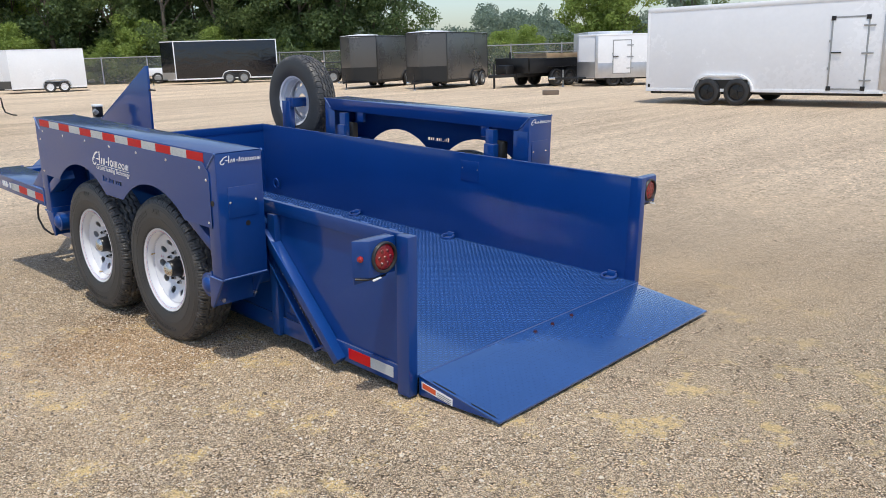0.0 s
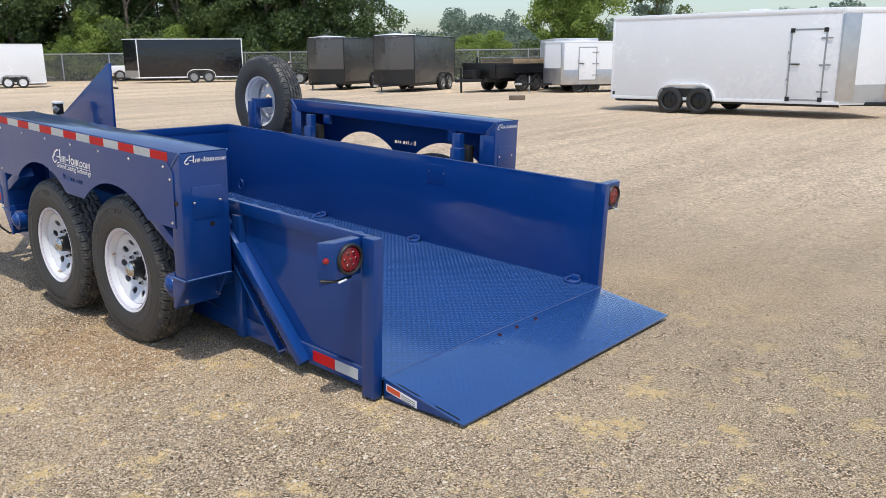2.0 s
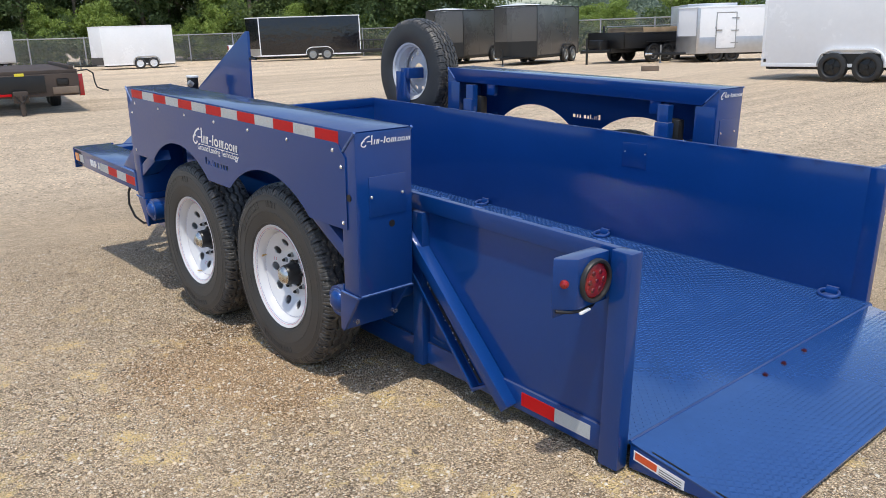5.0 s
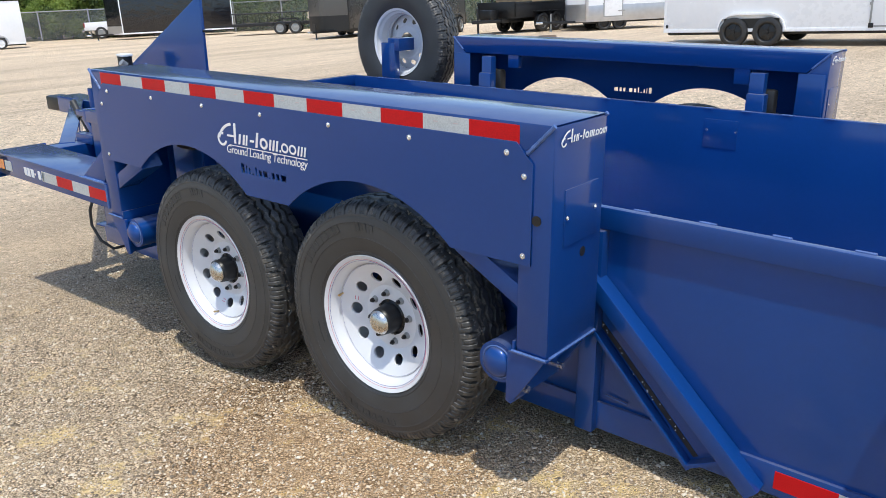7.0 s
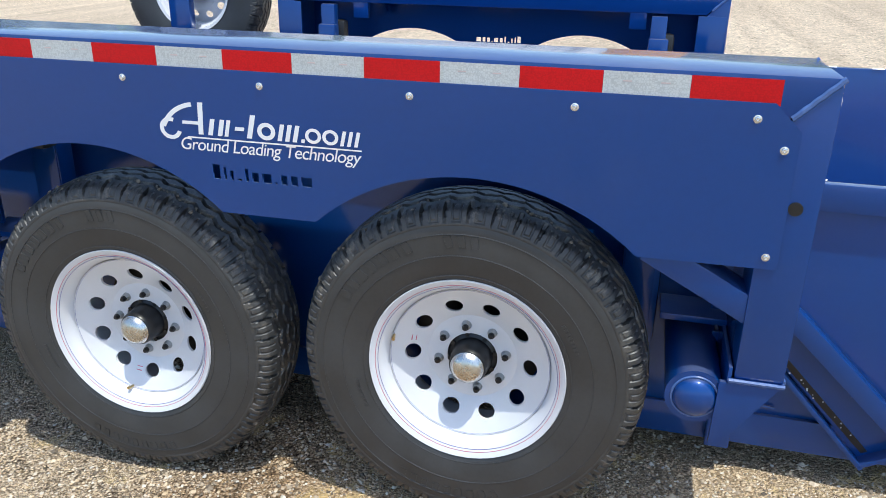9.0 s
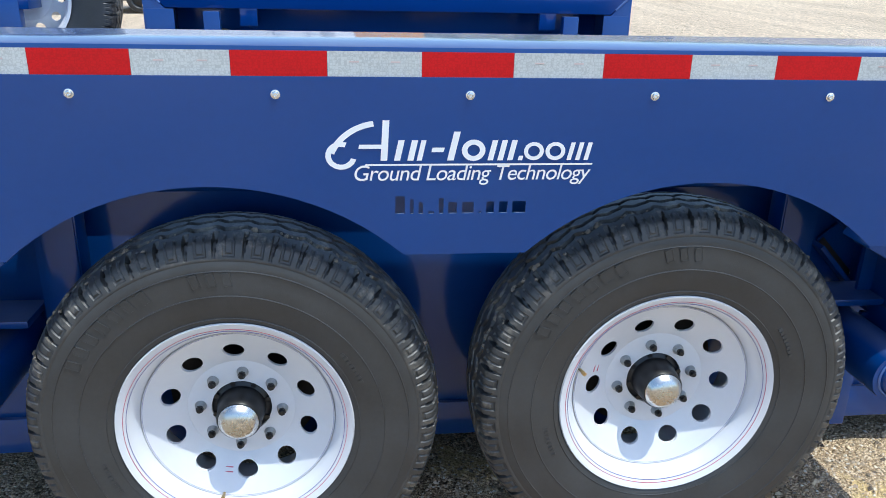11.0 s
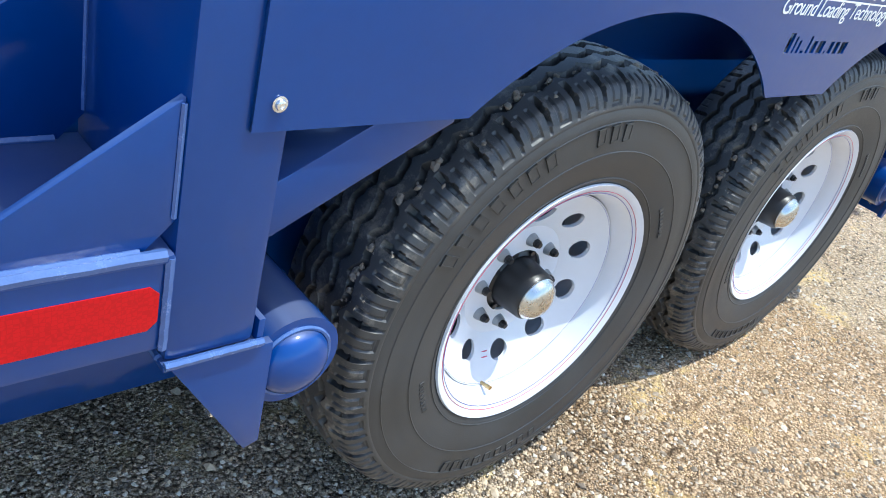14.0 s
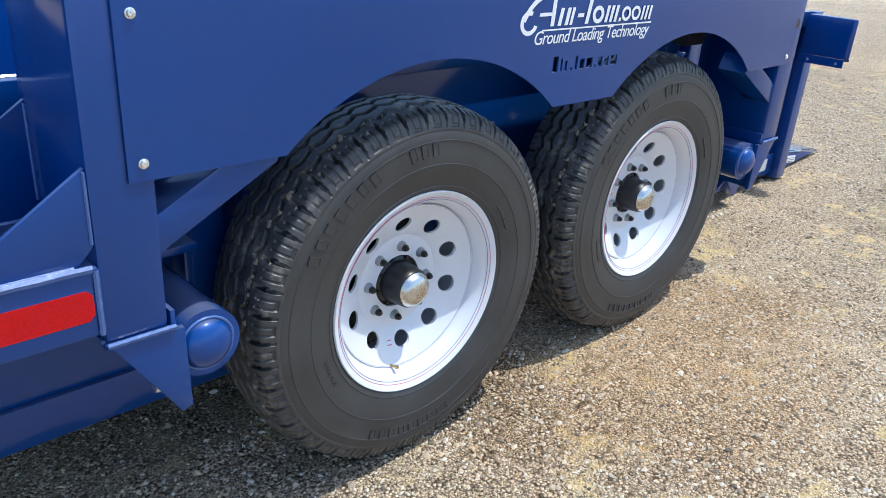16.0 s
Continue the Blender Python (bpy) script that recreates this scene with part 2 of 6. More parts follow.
YELLOW = material("yellow_label", (0.75, 0.62, 0.05), 0.5)
ORANGE = material("orange_paint", (0.75, 0.33, 0.02), 0.4, vary=0.15)
GLASS_DARK = material("dark_window_glass", (0.02, 0.025, 0.03), 0.06, coat=0.5)


def tape_material(name, colour, line):
    """Retroreflective sheeting: a fine honeycomb of sealed cells."""
    m = material(name, colour, 0.4, vary=0.06, scale=8, coat=0.1, spec=0.2)
    nt = m.node_tree
    n, ln = nt.nodes, nt.links.new
    vo = n.new("ShaderNodeTexVoronoi")
    vo.feature = "DISTANCE_TO_EDGE"
    vo.inputs["Scale"].default_value = 210
    vo.inputs["Randomness"].default_value = 0.35
    tc = next(x for x in n if x.type == "TEX_COORD")
    ln(tc.outputs["Object"], vo.inputs["Vector"])
    r = n.new("ShaderNodeMapRange")
    r.inputs[1].default_value, r.inputs[2].default_value = 0.02, 0.09
    r.inputs[3].default_value, r.inputs[4].default_value = line, 1.0
    ln(vo.outputs["Distance"], r.inputs[0])
    mix = n.new("ShaderNodeMix")
    mix.data_type, mix.blend_type = "RGBA", "MULTIPLY"
    mix.inputs[0].default_value = 1
    ramp = next(x for x in n if x.type == "VALTORGB")
    ln(ramp.outputs[0], mix.inputs[6])
    ln(r.outputs[0], mix.inputs[7])
    ln(mix.outputs[2], n["Principled BSDF"].inputs["Base Color"])
    return m


TAPE_RED = tape_material("red_reflective_tape", (0.56, 0.004, 0.008), 0.85)
TAPE_WHITE = tape_material("silver_reflective_tape", (0.55, 0.565, 0.555), 0.80)


def gravel_material():
    m = bpy.data.materials.new("gravel_ground")
    m.use_nodes = True
    nt = m.node_tree
    n, ln = nt.nodes, nt.links.new
    p = n["Principled BSDF"]
    geo = n.new("ShaderNodeNewGeometry")

    def noise_at(scale, detail=5, rough=0.6, stretch=None):
        t = n.new("ShaderNodeTexNoise")
        t.inputs["Scale"].default_value, t.inputs["Detail"].default_value, t.inputs["Roughness"].default_value = scale, detail, rough
        if stretch:
            mp = n.new("ShaderNodeMapping")
            mp.inputs["Rotation"].default_value[2] = stretch[0]
            mp.inputs["Scale"].default_value = stretch[1]
            ln(geo.outputs["Position"], mp.inputs[0])
            ln(mp.outputs[0], t.inputs["Vector"])
        else:
            ln(geo.outputs["Position"], t.inputs["Vector"])
        return t

    def ramp_of(src, stops):
        r = n.new("ShaderNodeValToRGB")
        r.color_ramp.elements[0].position, r.color_ramp.elements[0].color = stops[0][0], (*stops[0][1], 1)
        r.color_ramp.elements[1].position, r.color_ramp.elements[1].color = stops[-1][0], (*stops[-1][1], 1)
        for pos, col in stops[1:-1]:
            e = r.color_ramp.elements.new(pos)
            e.color = (*col, 1)
        ln(src, r.inputs[0])
        return r

    def mixed(a, b, fac, mode="MIX", f=None):
        x = n.new("ShaderNodeMix")
        x.data_type, x.blend_type = "RGBA", mode
        if f is not None:
            x.inputs[0].default_value = f
        else:
            ln(fac, x.inputs[0])
        ln(a, x.inputs[6])
        ln(b, x.inputs[7])
        return x.outputs[2]

    stones = n.new("ShaderNodeTexVoronoi")
    stones.inputs["Scale"].default_value = 132
    ln(geo.outputs["Position"], stones.inputs["Vector"])
    grit = n.new("ShaderNodeTexVoronoi")
    grit.inputs["Scale"].default_value = 270
    ln(geo.outputs["Position"], grit.inputs["Vector"])
    sep = n.new("ShaderNodeSeparateColor")
    ln(stones.outputs["Color"], sep.inputs[0])
    sep2 = n.new("ShaderNodeSeparateColor")
    ln(grit.outputs["Color"], sep2.inputs[0])
    col = ramp_of(sep.outputs[0], STONE_STOPS)
    col2 = ramp_of(sep2.outputs[1], STONE_STOPS)
    # larger stones lie over finer grit, in drifts
    drift = ramp_of(noise_at(14, 4, 0.6).outputs["Fac"], [(0.42, (0.0,) * 3), (0.58, (1.0,) * 3)])
    near = mixed(col.outputs[0], col2.outputs[0], drift.outputs[0])
    # shade down between the stones is put into the colour
    gap_shade = ramp_of(stones.outputs["Distance"], [(0.38, (1.0, 1.0, 1.0)), (0.66, (0.27, 0.243, 0.215))])
    grit_gap_shade = ramp_of(grit.outputs["Distance"], [(0.38, (1.0, 1.0, 1.0)), (0.68, (0.31, 0.28, 0.245))])
    near = mixed(near, mixed(gap_shade.outputs[0], grit_gap_shade.outputs[0], drift.outputs[0]), None, "MULTIPLY", 1.0)
    # trodden fines between the stones, in tracks and patches
    fines = ramp_of(noise_at(1.1, 6).outputs["Fac"], [(0.35, (0.45, 0.34, 0.22)), (0.65, (0.60, 0.465, 0.315))])
    patch = ramp_of(noise_at(0.45, 5, 0.55).outputs["Fac"], [(0.46, (0.0,) * 3), (0.72, (0.45,) * 3)])
    base = mixed(near, fines.outputs[0], patch.outputs[0])
    tracks = ramp_of(noise_at(0.35, 5, 0.6, (0.5, (0.35, 2.6, 1))).outputs["Fac"], [(0.35, (0.80, 0.77, 0.73)), (0.65, (1.10, 1.08, 1.05))])
    base = mixed(base, tracks.outputs[0], None, "MULTIPLY", 0.75)
    # far off the lot is bare, packed, pale dirt
    far = ramp_of(noise_at(0.22, 6, 0.62, (0.5, (0.4, 2.2, 1))).outputs["Fac"], [(0.3, (0.36, 0.29, 0.22)), (0.7, (0.51, 0.425, 0.33))])
    dist = n.new("ShaderNodeVectorMath")
    dist.operation = "DISTANCE"
    dist.inputs[1].default_value = (-0.6, -2.2, 0)
    ln(geo.outputs["Position"], dist.inputs[0])
    fr = n.new("ShaderNodeMapRange")
    fr.inputs[1].default_value, fr.inputs[2].default_value = 3.4, 8.5
    ln(dist.outputs["Value"], fr.inputs[0])
    crumbs = ramp_of(noise_at(9, 6, 0.75).outputs["Fac"], [(0.32, (0.66, 0.62, 0.58)), (0.5, (1.0, 1.0, 1.0)), (0.7, (1.16, 1.15, 1.13))])
    farc = mixed(far.outputs[0], crumbs.outputs[0], None, "MULTIPLY", 0.9)
    ruts = ramp_of(noise_at(0.9, 4, 0.6, (0.72, (0.12, 2.4, 1))).outputs["Fac"], [(0.36, (0.74, 0.71, 0.68)), (0.5, (1.0, 1.0, 1.0)), (0.7, (1.08, 1.07, 1.05))])
    farc = mixed(farc, ruts.outputs[0], None, "MULTIPLY", 0.45)
    # dark clods and crumbs, raked into bands
    clods = ramp_of(noise_at(26, 5, 0.75).outputs["Fac"], [(0.36, (0.42, 0.38, 0.34)), (0.46, (0.97, 0.97, 0.97)), (0.56, (1.0, 1.0, 1.0)), (0.66, (1.42, 1.42, 1.42))])
    bands = ramp_of(noise_at(1.3, 5, 0.6, (0.62, (0.25, 1.5, 1))).outputs["Fac"], [(0.38, (0.40,) * 3), (0.58, (1.0,) * 3)])
    # pale pebbles strewn over it
    pebble = n.new("ShaderNodeTexVoronoi")
    pebble.inputs["Scale"].default_value = 34
    ln(geo.outputs["Position"], pebble.inputs["Vector"])
    pick = n.new("ShaderNodeSeparateColor")
    ln(pebble.outputs["Color"], pick.inputs[0])
    tone = ramp_of(pick.outputs[0], [(0.10, (0.52, 0.48, 0.44)), (0.14, (1.0, 1.0, 1.0)), (0.72, (1.0, 1.0, 1.0)), (0.80, (1.45, 1.46, 1.48))])
    body = ramp_of(pebble.outputs["Distance"], [(0.34, (1.0,) * 3), (0.48, (0.0,) * 3)])
    farc = mixed(farc, mixed(farc, tone.outputs[0], None, "MULTIPLY", 1.0), body.outputs[0])
    farc = mixed(farc, mixed(farc, clods.outputs[0], None, "MULTIPLY", 1.0), bands.outputs[0])
    base = mixed(base, farc, fr.outputs[0])
    # straw-yellow dry tufts trodden flat
    tuft = ramp_of(noise_at(3.6, 10, 0.74).outputs["Fac"], [(0.545, (0.0,) * 3), (0.61, (0.85,) * 3)])
    straw = ramp_of(noise_at(60, 3).outputs["Fac"], [(0.3, (0.42, 0.31, 0.15)), (0.7, (0.60, 0.47, 0.24))])
    only_near = n.new("ShaderNodeMapRange")
    only_near.inputs[1].default_value, only_near.inputs[2].default_value = 2.2, 4.6
    only_near.inputs[3].default_value, only_near.inputs[4].default_value = 1.0, 0.0
    walked = n.new("ShaderNodeVectorMath")
    walked.operation = "DISTANCE"
    walked.inputs[1].default_value = (-1.2, -2.2, 0)
    ln(geo.outputs["Position"], walked.inputs[0])
    ln(walked.outputs["Value"], only_near.inputs[0])
    patchy = n.new("ShaderNodeMath")
    patchy.operation = "MULTIPLY"
    ln(tuft.outputs[0], patchy.inputs[0])
    ln(only_near.outputs[0], patchy.inputs[1])
    base = mixed(base, straw.outputs[0], patchy.outputs[0])
    # brown soil trodden into the gravel along the side of the trailer
    off = n.new("ShaderNodeVectorMath")
    off.operation = "SUBTRACT"
    off.inputs[1].default_value = (-0.15, -0.3, 0)
    ln(geo.outputs["Position"], off.inputs[0])
    squash = n.new("ShaderNodeVectorMath")
    squash.operation = "MULTIPLY"
    squash.inputs[1].default_value = (0.85, 0.62, 0)
    ln(off.outputs[0], squash.inputs[0])
    reach = n.new("ShaderNodeVectorMath")
    reach.operation = "LENGTH"
    ln(squash.outputs[0], reach.inputs[0])
    ragged = n.new("ShaderNodeMath")
    ragged.operation = "MULTIPLY_ADD"
    ln(noise_at(1.7, 6, 0.6).outputs["Fac"], ragged.inputs[0])
    ragged.inputs[1].default_value = 1.1
    ln(reach.outputs["Value"], ragged.inputs[2])
    soil = ramp_of(ragged.outputs[0], [(0.80, (0.80, 0.71, 0.62)), (1.20, (1.0, 1.0, 1.0))])
    base = mixed(base, soil.outputs[0], None, "MULTIPLY", 1.0)
    warm = n.new("ShaderNodeRGB")
    warm.outputs[0].default_value = (1.655, 1.60, 1.515, 1)
    base = mixed(base, warm.outputs[0], None, "MULTIPLY", 1.0)
    ln(base, p.inputs["Base Color"])
    p.inputs["Roughness"].default_value = 0.92
    p.inputs["Specular IOR Level"].default_value = 0.25
    h = n.new("ShaderNodeMath")
    h.operation = "MULTIPLY_ADD"
    ln(grit.outputs["Distance"], h.inputs[0])
    h.inputs[1].default_value = 0.5
    ln(stones.outputs["Distance"], h.inputs[2])
    b = n.new("ShaderNodeBump")
    b.invert = True
    b.inputs["Strength"].default_value = 1.0
    b.inputs["Distance"].default_value = 0.012
    ln(h.outputs[0], b.inputs["Height"])
    ln(b.outputs[0], p.inputs["Normal"])
    return m


STONE_STOPS = [(0.0, (0.10, 0.082, 0.066)), (0.18, (0.22, 0.178, 0.135)), (0.40, (0.44, 0.36, 0.27)), (0.6, (0.58, 0.465, 0.325)), (0.75, (0.68, 0.61, 0.52)), (0.88, (0.53, 0.40, 0.26)), (1.0, (0.73, 0.66, 0.56))]
GRAVEL = gravel_material()


def stone_material():
    m = material("loose_stone", (0.3, 0.25, 0.19), 0.9, bump=0.3, bump_scale=300)
    nt = m.node_tree
    n, ln = nt.nodes, nt.links.new
    geo = n.new("ShaderNodeNewGeometry")
    r = n.new("ShaderNodeValToRGB")
    tone = lambda c: (min(0.70, c[0] * 1.15), min(0.64, c[1] * 1.10), min(0.57, c[2] * 1.03), 1)
    r.color_ramp.elements[0].color, r.color_ramp.elements[1].color = tone(STONE_STOPS[0][1]), tone(STONE_STOPS[-1][1])
    for pos, c in STONE_STOPS[1:-1]:
        r.color_ramp.elements.new(pos).color = tone(c)
    ln(geo.outputs["Random Per Island"], r.inputs[0])
    ln(r.outputs[0], n["Principled BSDF"].inputs["Base Color"])
    return m


STONE = stone_material()


def leaf_material(name, dark, light):
    m = bpy.data.materials.new(name)
    m.use_nodes = True
    nt = m.node_tree
    n, ln = nt.nodes, nt.links.new
    p = n["Principled BSDF"]
    geo = n.new("ShaderNodeNewGeometry")
    r = n.new("ShaderNodeValToRGB")
    r.color_ramp.elements[0].color, r.color_ramp.elements[1].color = (*dark, 1), (*light, 1)
    ln(geo.outputs["Random Per Island"], r.inputs[0])
    ln(r.outputs[0], p.inputs["Base Color"])
    p.inputs["Roughness"].default_value = 0.6
    tr = n.new("ShaderNodeBsdfTranslucent")
    ln(r.outputs[0], tr.inputs[0])
    mx = n.new("ShaderNodeMixShader")
    mx.inputs[0].default_value = 0.48
    ln(p.outputs[0], mx.inputs[1])
    ln(tr.outputs[0], mx.inputs[2])
    ln(mx.outputs[0], n["Material Output"].inputs[0])
    return m


LEAF = [leaf_material("leaf_green", (0.075, 0.12, 0.042), (0.205, 0.275, 0.095)),
        leaf_material("leaf_light_green", (0.17, 0.25, 0.05), (0.38, 0.48, 0.13)),
        leaf_material("leaf_dark_green", (0.07, 0.115, 0.045), (0.18, 0.26, 0.10))]
# distance haze is put into these paler, bluer leaves
LEAF_FAR = leaf_material("leaf_haze_tint", (0.15, 0.21, 0.17), (0.23, 0.30, 0.22))
DRY_SOIL = material("dry_soil", (0.15, 0.122, 0.095), 0.95, vary=0.3, scale=90, bump=0.2, bump_scale=300, second=(0.26, 0.215, 0.165))
BARK = material("bark", (0.16, 0.13, 0.10), 0.9, vary=0.35, scale=2, bump=0.6, bump_scale=14)
CHAIN_LINK = material("chain_link", (0.20, 0.21, 0.20), 0.6, metal=0.3, alpha=0.22)


# ---- ground ----
def ground_z(x, y):
    """The lot: near the trailer it falls gently away from the camera's start, farther out it is level."""
    r = math.hypot(x, y)
    f = 1.0 if r < 5 else max(0.0, 1 - (r - 5) / 10) ** 1.5
    s = -0.0136 * (x + y) * f
    return s


def build_ground():
    steps = [0.0] + [0.35 * 1.13 ** k for k in range(70)]
    steps = [s for s in steps if s < 1500] + [1500.0]
    axis = [-s for s in reversed(steps[1:])] + steps
    verts, faces = [], []
    n = len(axis)
    for y in axis:
        for x in axis:
            z = ground_z(x, y)
            if math.hypot(x, y) < 60:
                z += 0.012 * (noise.noise((x * 0.5, y * 0.5, 0)) + 0.4 * noise.noise((x * 2.1, y * 2.1, 3)))
            verts.append((x, y, z))
    for j in range(n - 1):
        for i in range(n - 1):
            a = j * n + i
            faces.append((a, a + 1, a + n + 1, a + n))
    me = mesh_from("ground", verts, faces)
    smooth(me, 60)
    me.materials.append(GRAVEL)
    return tagged(new("ground", me), "packed tan gravel lot with dusty tyre tracks", "ground", kind="structure")


build_ground()


# ---- the blue trailer ----
# Its own frame: x from the outer face of the near fender box to the far one, y forward, z up; it stands a little nose-up.
WIDE = 2.585
trailer = thing("equipment_trailer", "glossy blue drop-deck equipment trailer lowered on gravel", "trailer",
                pose(0.0003, -0.0015, 0.036, 2.414, 0.412, 0))
NEAR, FAR = (lambda x: x), (lambda x: WIDE - x)
SIDES = ((NEAR, 1), (FAR, -1))


def decal(name, me, mat, parent, origin, side, label=""):
    """A flat mesh drawn in xy, laid on a face that looks to -x (side 1), +x (side -1) or the rear (side 0)."""
    if side == 0:
        m = Matrix(((1, 0, 0, origin[0]), (0, 0, -1, origin[1]), (0, 1, 0, origin[2]), (0, 0, 0, 1)))
    else:
        m = Matrix(((0, 0, -side, origin[0]), (-side, 0, 0, origin[1]), (0, 1, 0, origin[2]), (0, 0, 0, 1)))
    me.materials.append(mat)
    ob = new(name, me)
    ob.parent = parent
    ob.matrix_basis = m
    if label:
        ob["label"] = label
    return ob


def ring_piece(cx, cy, ro, ri, a0, a1, n=14, sy=1.0):
    a = [a0 + (a1 - a0) * k / n for k in range(n + 1)]
    return [(cx + ro * math.cos(t), cy + sy * ro * math.sin(t)) for t in a] + [(cx + ri * math.cos(t), cy + sy * ri * math.sin(t)) for t in reversed(a)]


def slant(x0, x1, z0, z1, lean=0.2):
    return [(x0 + lean * z0, z0), (x1 + lean * z0, z0), (x1 + lean * z1, z1), (x0 + lean * z1, z1)]


def logo_mesh(s=1.0, slogan_line=True):
    """The maker's mark as plain white shapes: a swoosh, a leaning wedge and a row of slanted blocks. Strokes about a centimetre thick."""
    sp = [ring_piece(-0.198, 0.010, 0.028, 0.018, 1.2, 6.0), ring_piece(-0.126, -0.022, 0.102, 0.091, 1.72, 2.75),
          slant(-0.128, -0.116, 0.0, 0.080, 0.05), slant(-0.172, -0.122, 0.024, 0.032)]
    sp += [slant(-0.104, -0.093, 0.0, 0.041), slant(-0.080, -0.069, 0.0, 0.041), slant(-0.063, -0.054, 0.0, 0.041), slant(-0.040, -0.018, 0.017, 0.026), slant(-0.008, 0.004, 0.0, 0.058)]
    sp += [ring_piece(0.040, 0.0205, 0.0215, 0.0115, 0.0, math.tau, 28)]
    sp += [slant(u, u + 0.010, 0.0, 0.041) for u in (0.066, 0.084, 0.102)] + [slant(0.122, 0.130, 0.0, 0.009)]
    sp += [ring_piece(u, 0.0185, 0.0185, 0.0110, 0.0, math.tau, 28) for u in (0.151, 0.191)] + [slant(u, u + 0.008, 0.0, 0.036) for u in (0.213, 0.229, 0.245)]
    sp = [[(-0.226 + 0.947 * (u + 0.226), 0.86 * v) for u, v in poly] for poly in sp]
    if slogan_line:
        sp += [[(-0.160, -0.0085), (0.236, -0.0085), (0.237, -0.0055), (-0.159, -0.0055)]]
    return [shape([[(u * s, v * s) for u, v in poly]], 0.0006) for poly in sp]


CUT = [(0.017, 0.95), (0.006, 0.80), (0.008, 0.62), (0.010, 0.14), (0.008, 0.85), (0.015, 0.62), (0.021, 0.62), (0.005, 0.14), (0.014, 0.62), (0.015, 0.62), (0.024, 0.62)]


def skirt_outline():
    """The fender skirt in (along y, z): two wheel arches, clipped upper corners."""
    pts = [(-1.037, 0.724), (-0.80, 0.722)]
    for cy in (-0.445, 0.445):
        # an arch of 0.71 chord and 0.13 rise, as a circle's piece
        half, rise = 0.335, 0.128
        rad = (half * half + rise * rise) / (2 * rise)
        cz = 0.722 + rise - rad
        a = math.asin(half / rad)
        if cy < 0:
            pts.append((-0.80, 0.722))
        for k in range(25):
            t = -a + 2 * a * k / 24
            pts.append((cy + rad * math.sin(t), cz + rad * math.cos(t)))
    pts += [(0.80, 0.722), (1.037, 0.722), (1.037, 0.985), (0.987, 1.034), (-0.987, 1.034), (-1.037, 0.985)]
    clean = [pts[0]]
    for p in pts[1:]:
        if math.dist(p, clean[-1]) > 1e-4:
            clean.append(p)
    return clean


def tape_strip(X, x, y0, y1, z0, z1, red, parent, clip=0.0):
    """One length of reflective tape on a side face, with its faint print."""
    c = clip
    poly = [(y0 + c, z0), (y1, z0), (y1, z1), (y0 + c, z1), (y0, z1 - c), (y0, z0 + c)] if c else [(y0, z0), (y1, z0), (y1, z1), (y0, z1)]
    ob = part("reflector_tape", prism(poly, "x", X(x - 0.0012), X(x + 0.001)), TAPE_RED if red else TAPE_WHITE, parent, "red reflective tape" if red else "silver reflective tape")
    zm = (z0 + z1) / 2 + 0.006
    for k in () if red else (0.28, 0.72):
        ym = y0 + (y1 - y0) * k
        part("tape_print", boxes((X(x - 0.0016), X(x - 0.0011), ym - 0.008, ym + 0.008, zm - 0.0012, zm + 0.0012), bevel=0), TAPE_INK, ob)
    return ob


TAPE_INK = material("faded_red_print", (0.55, 0.43, 0.41), 0.4)


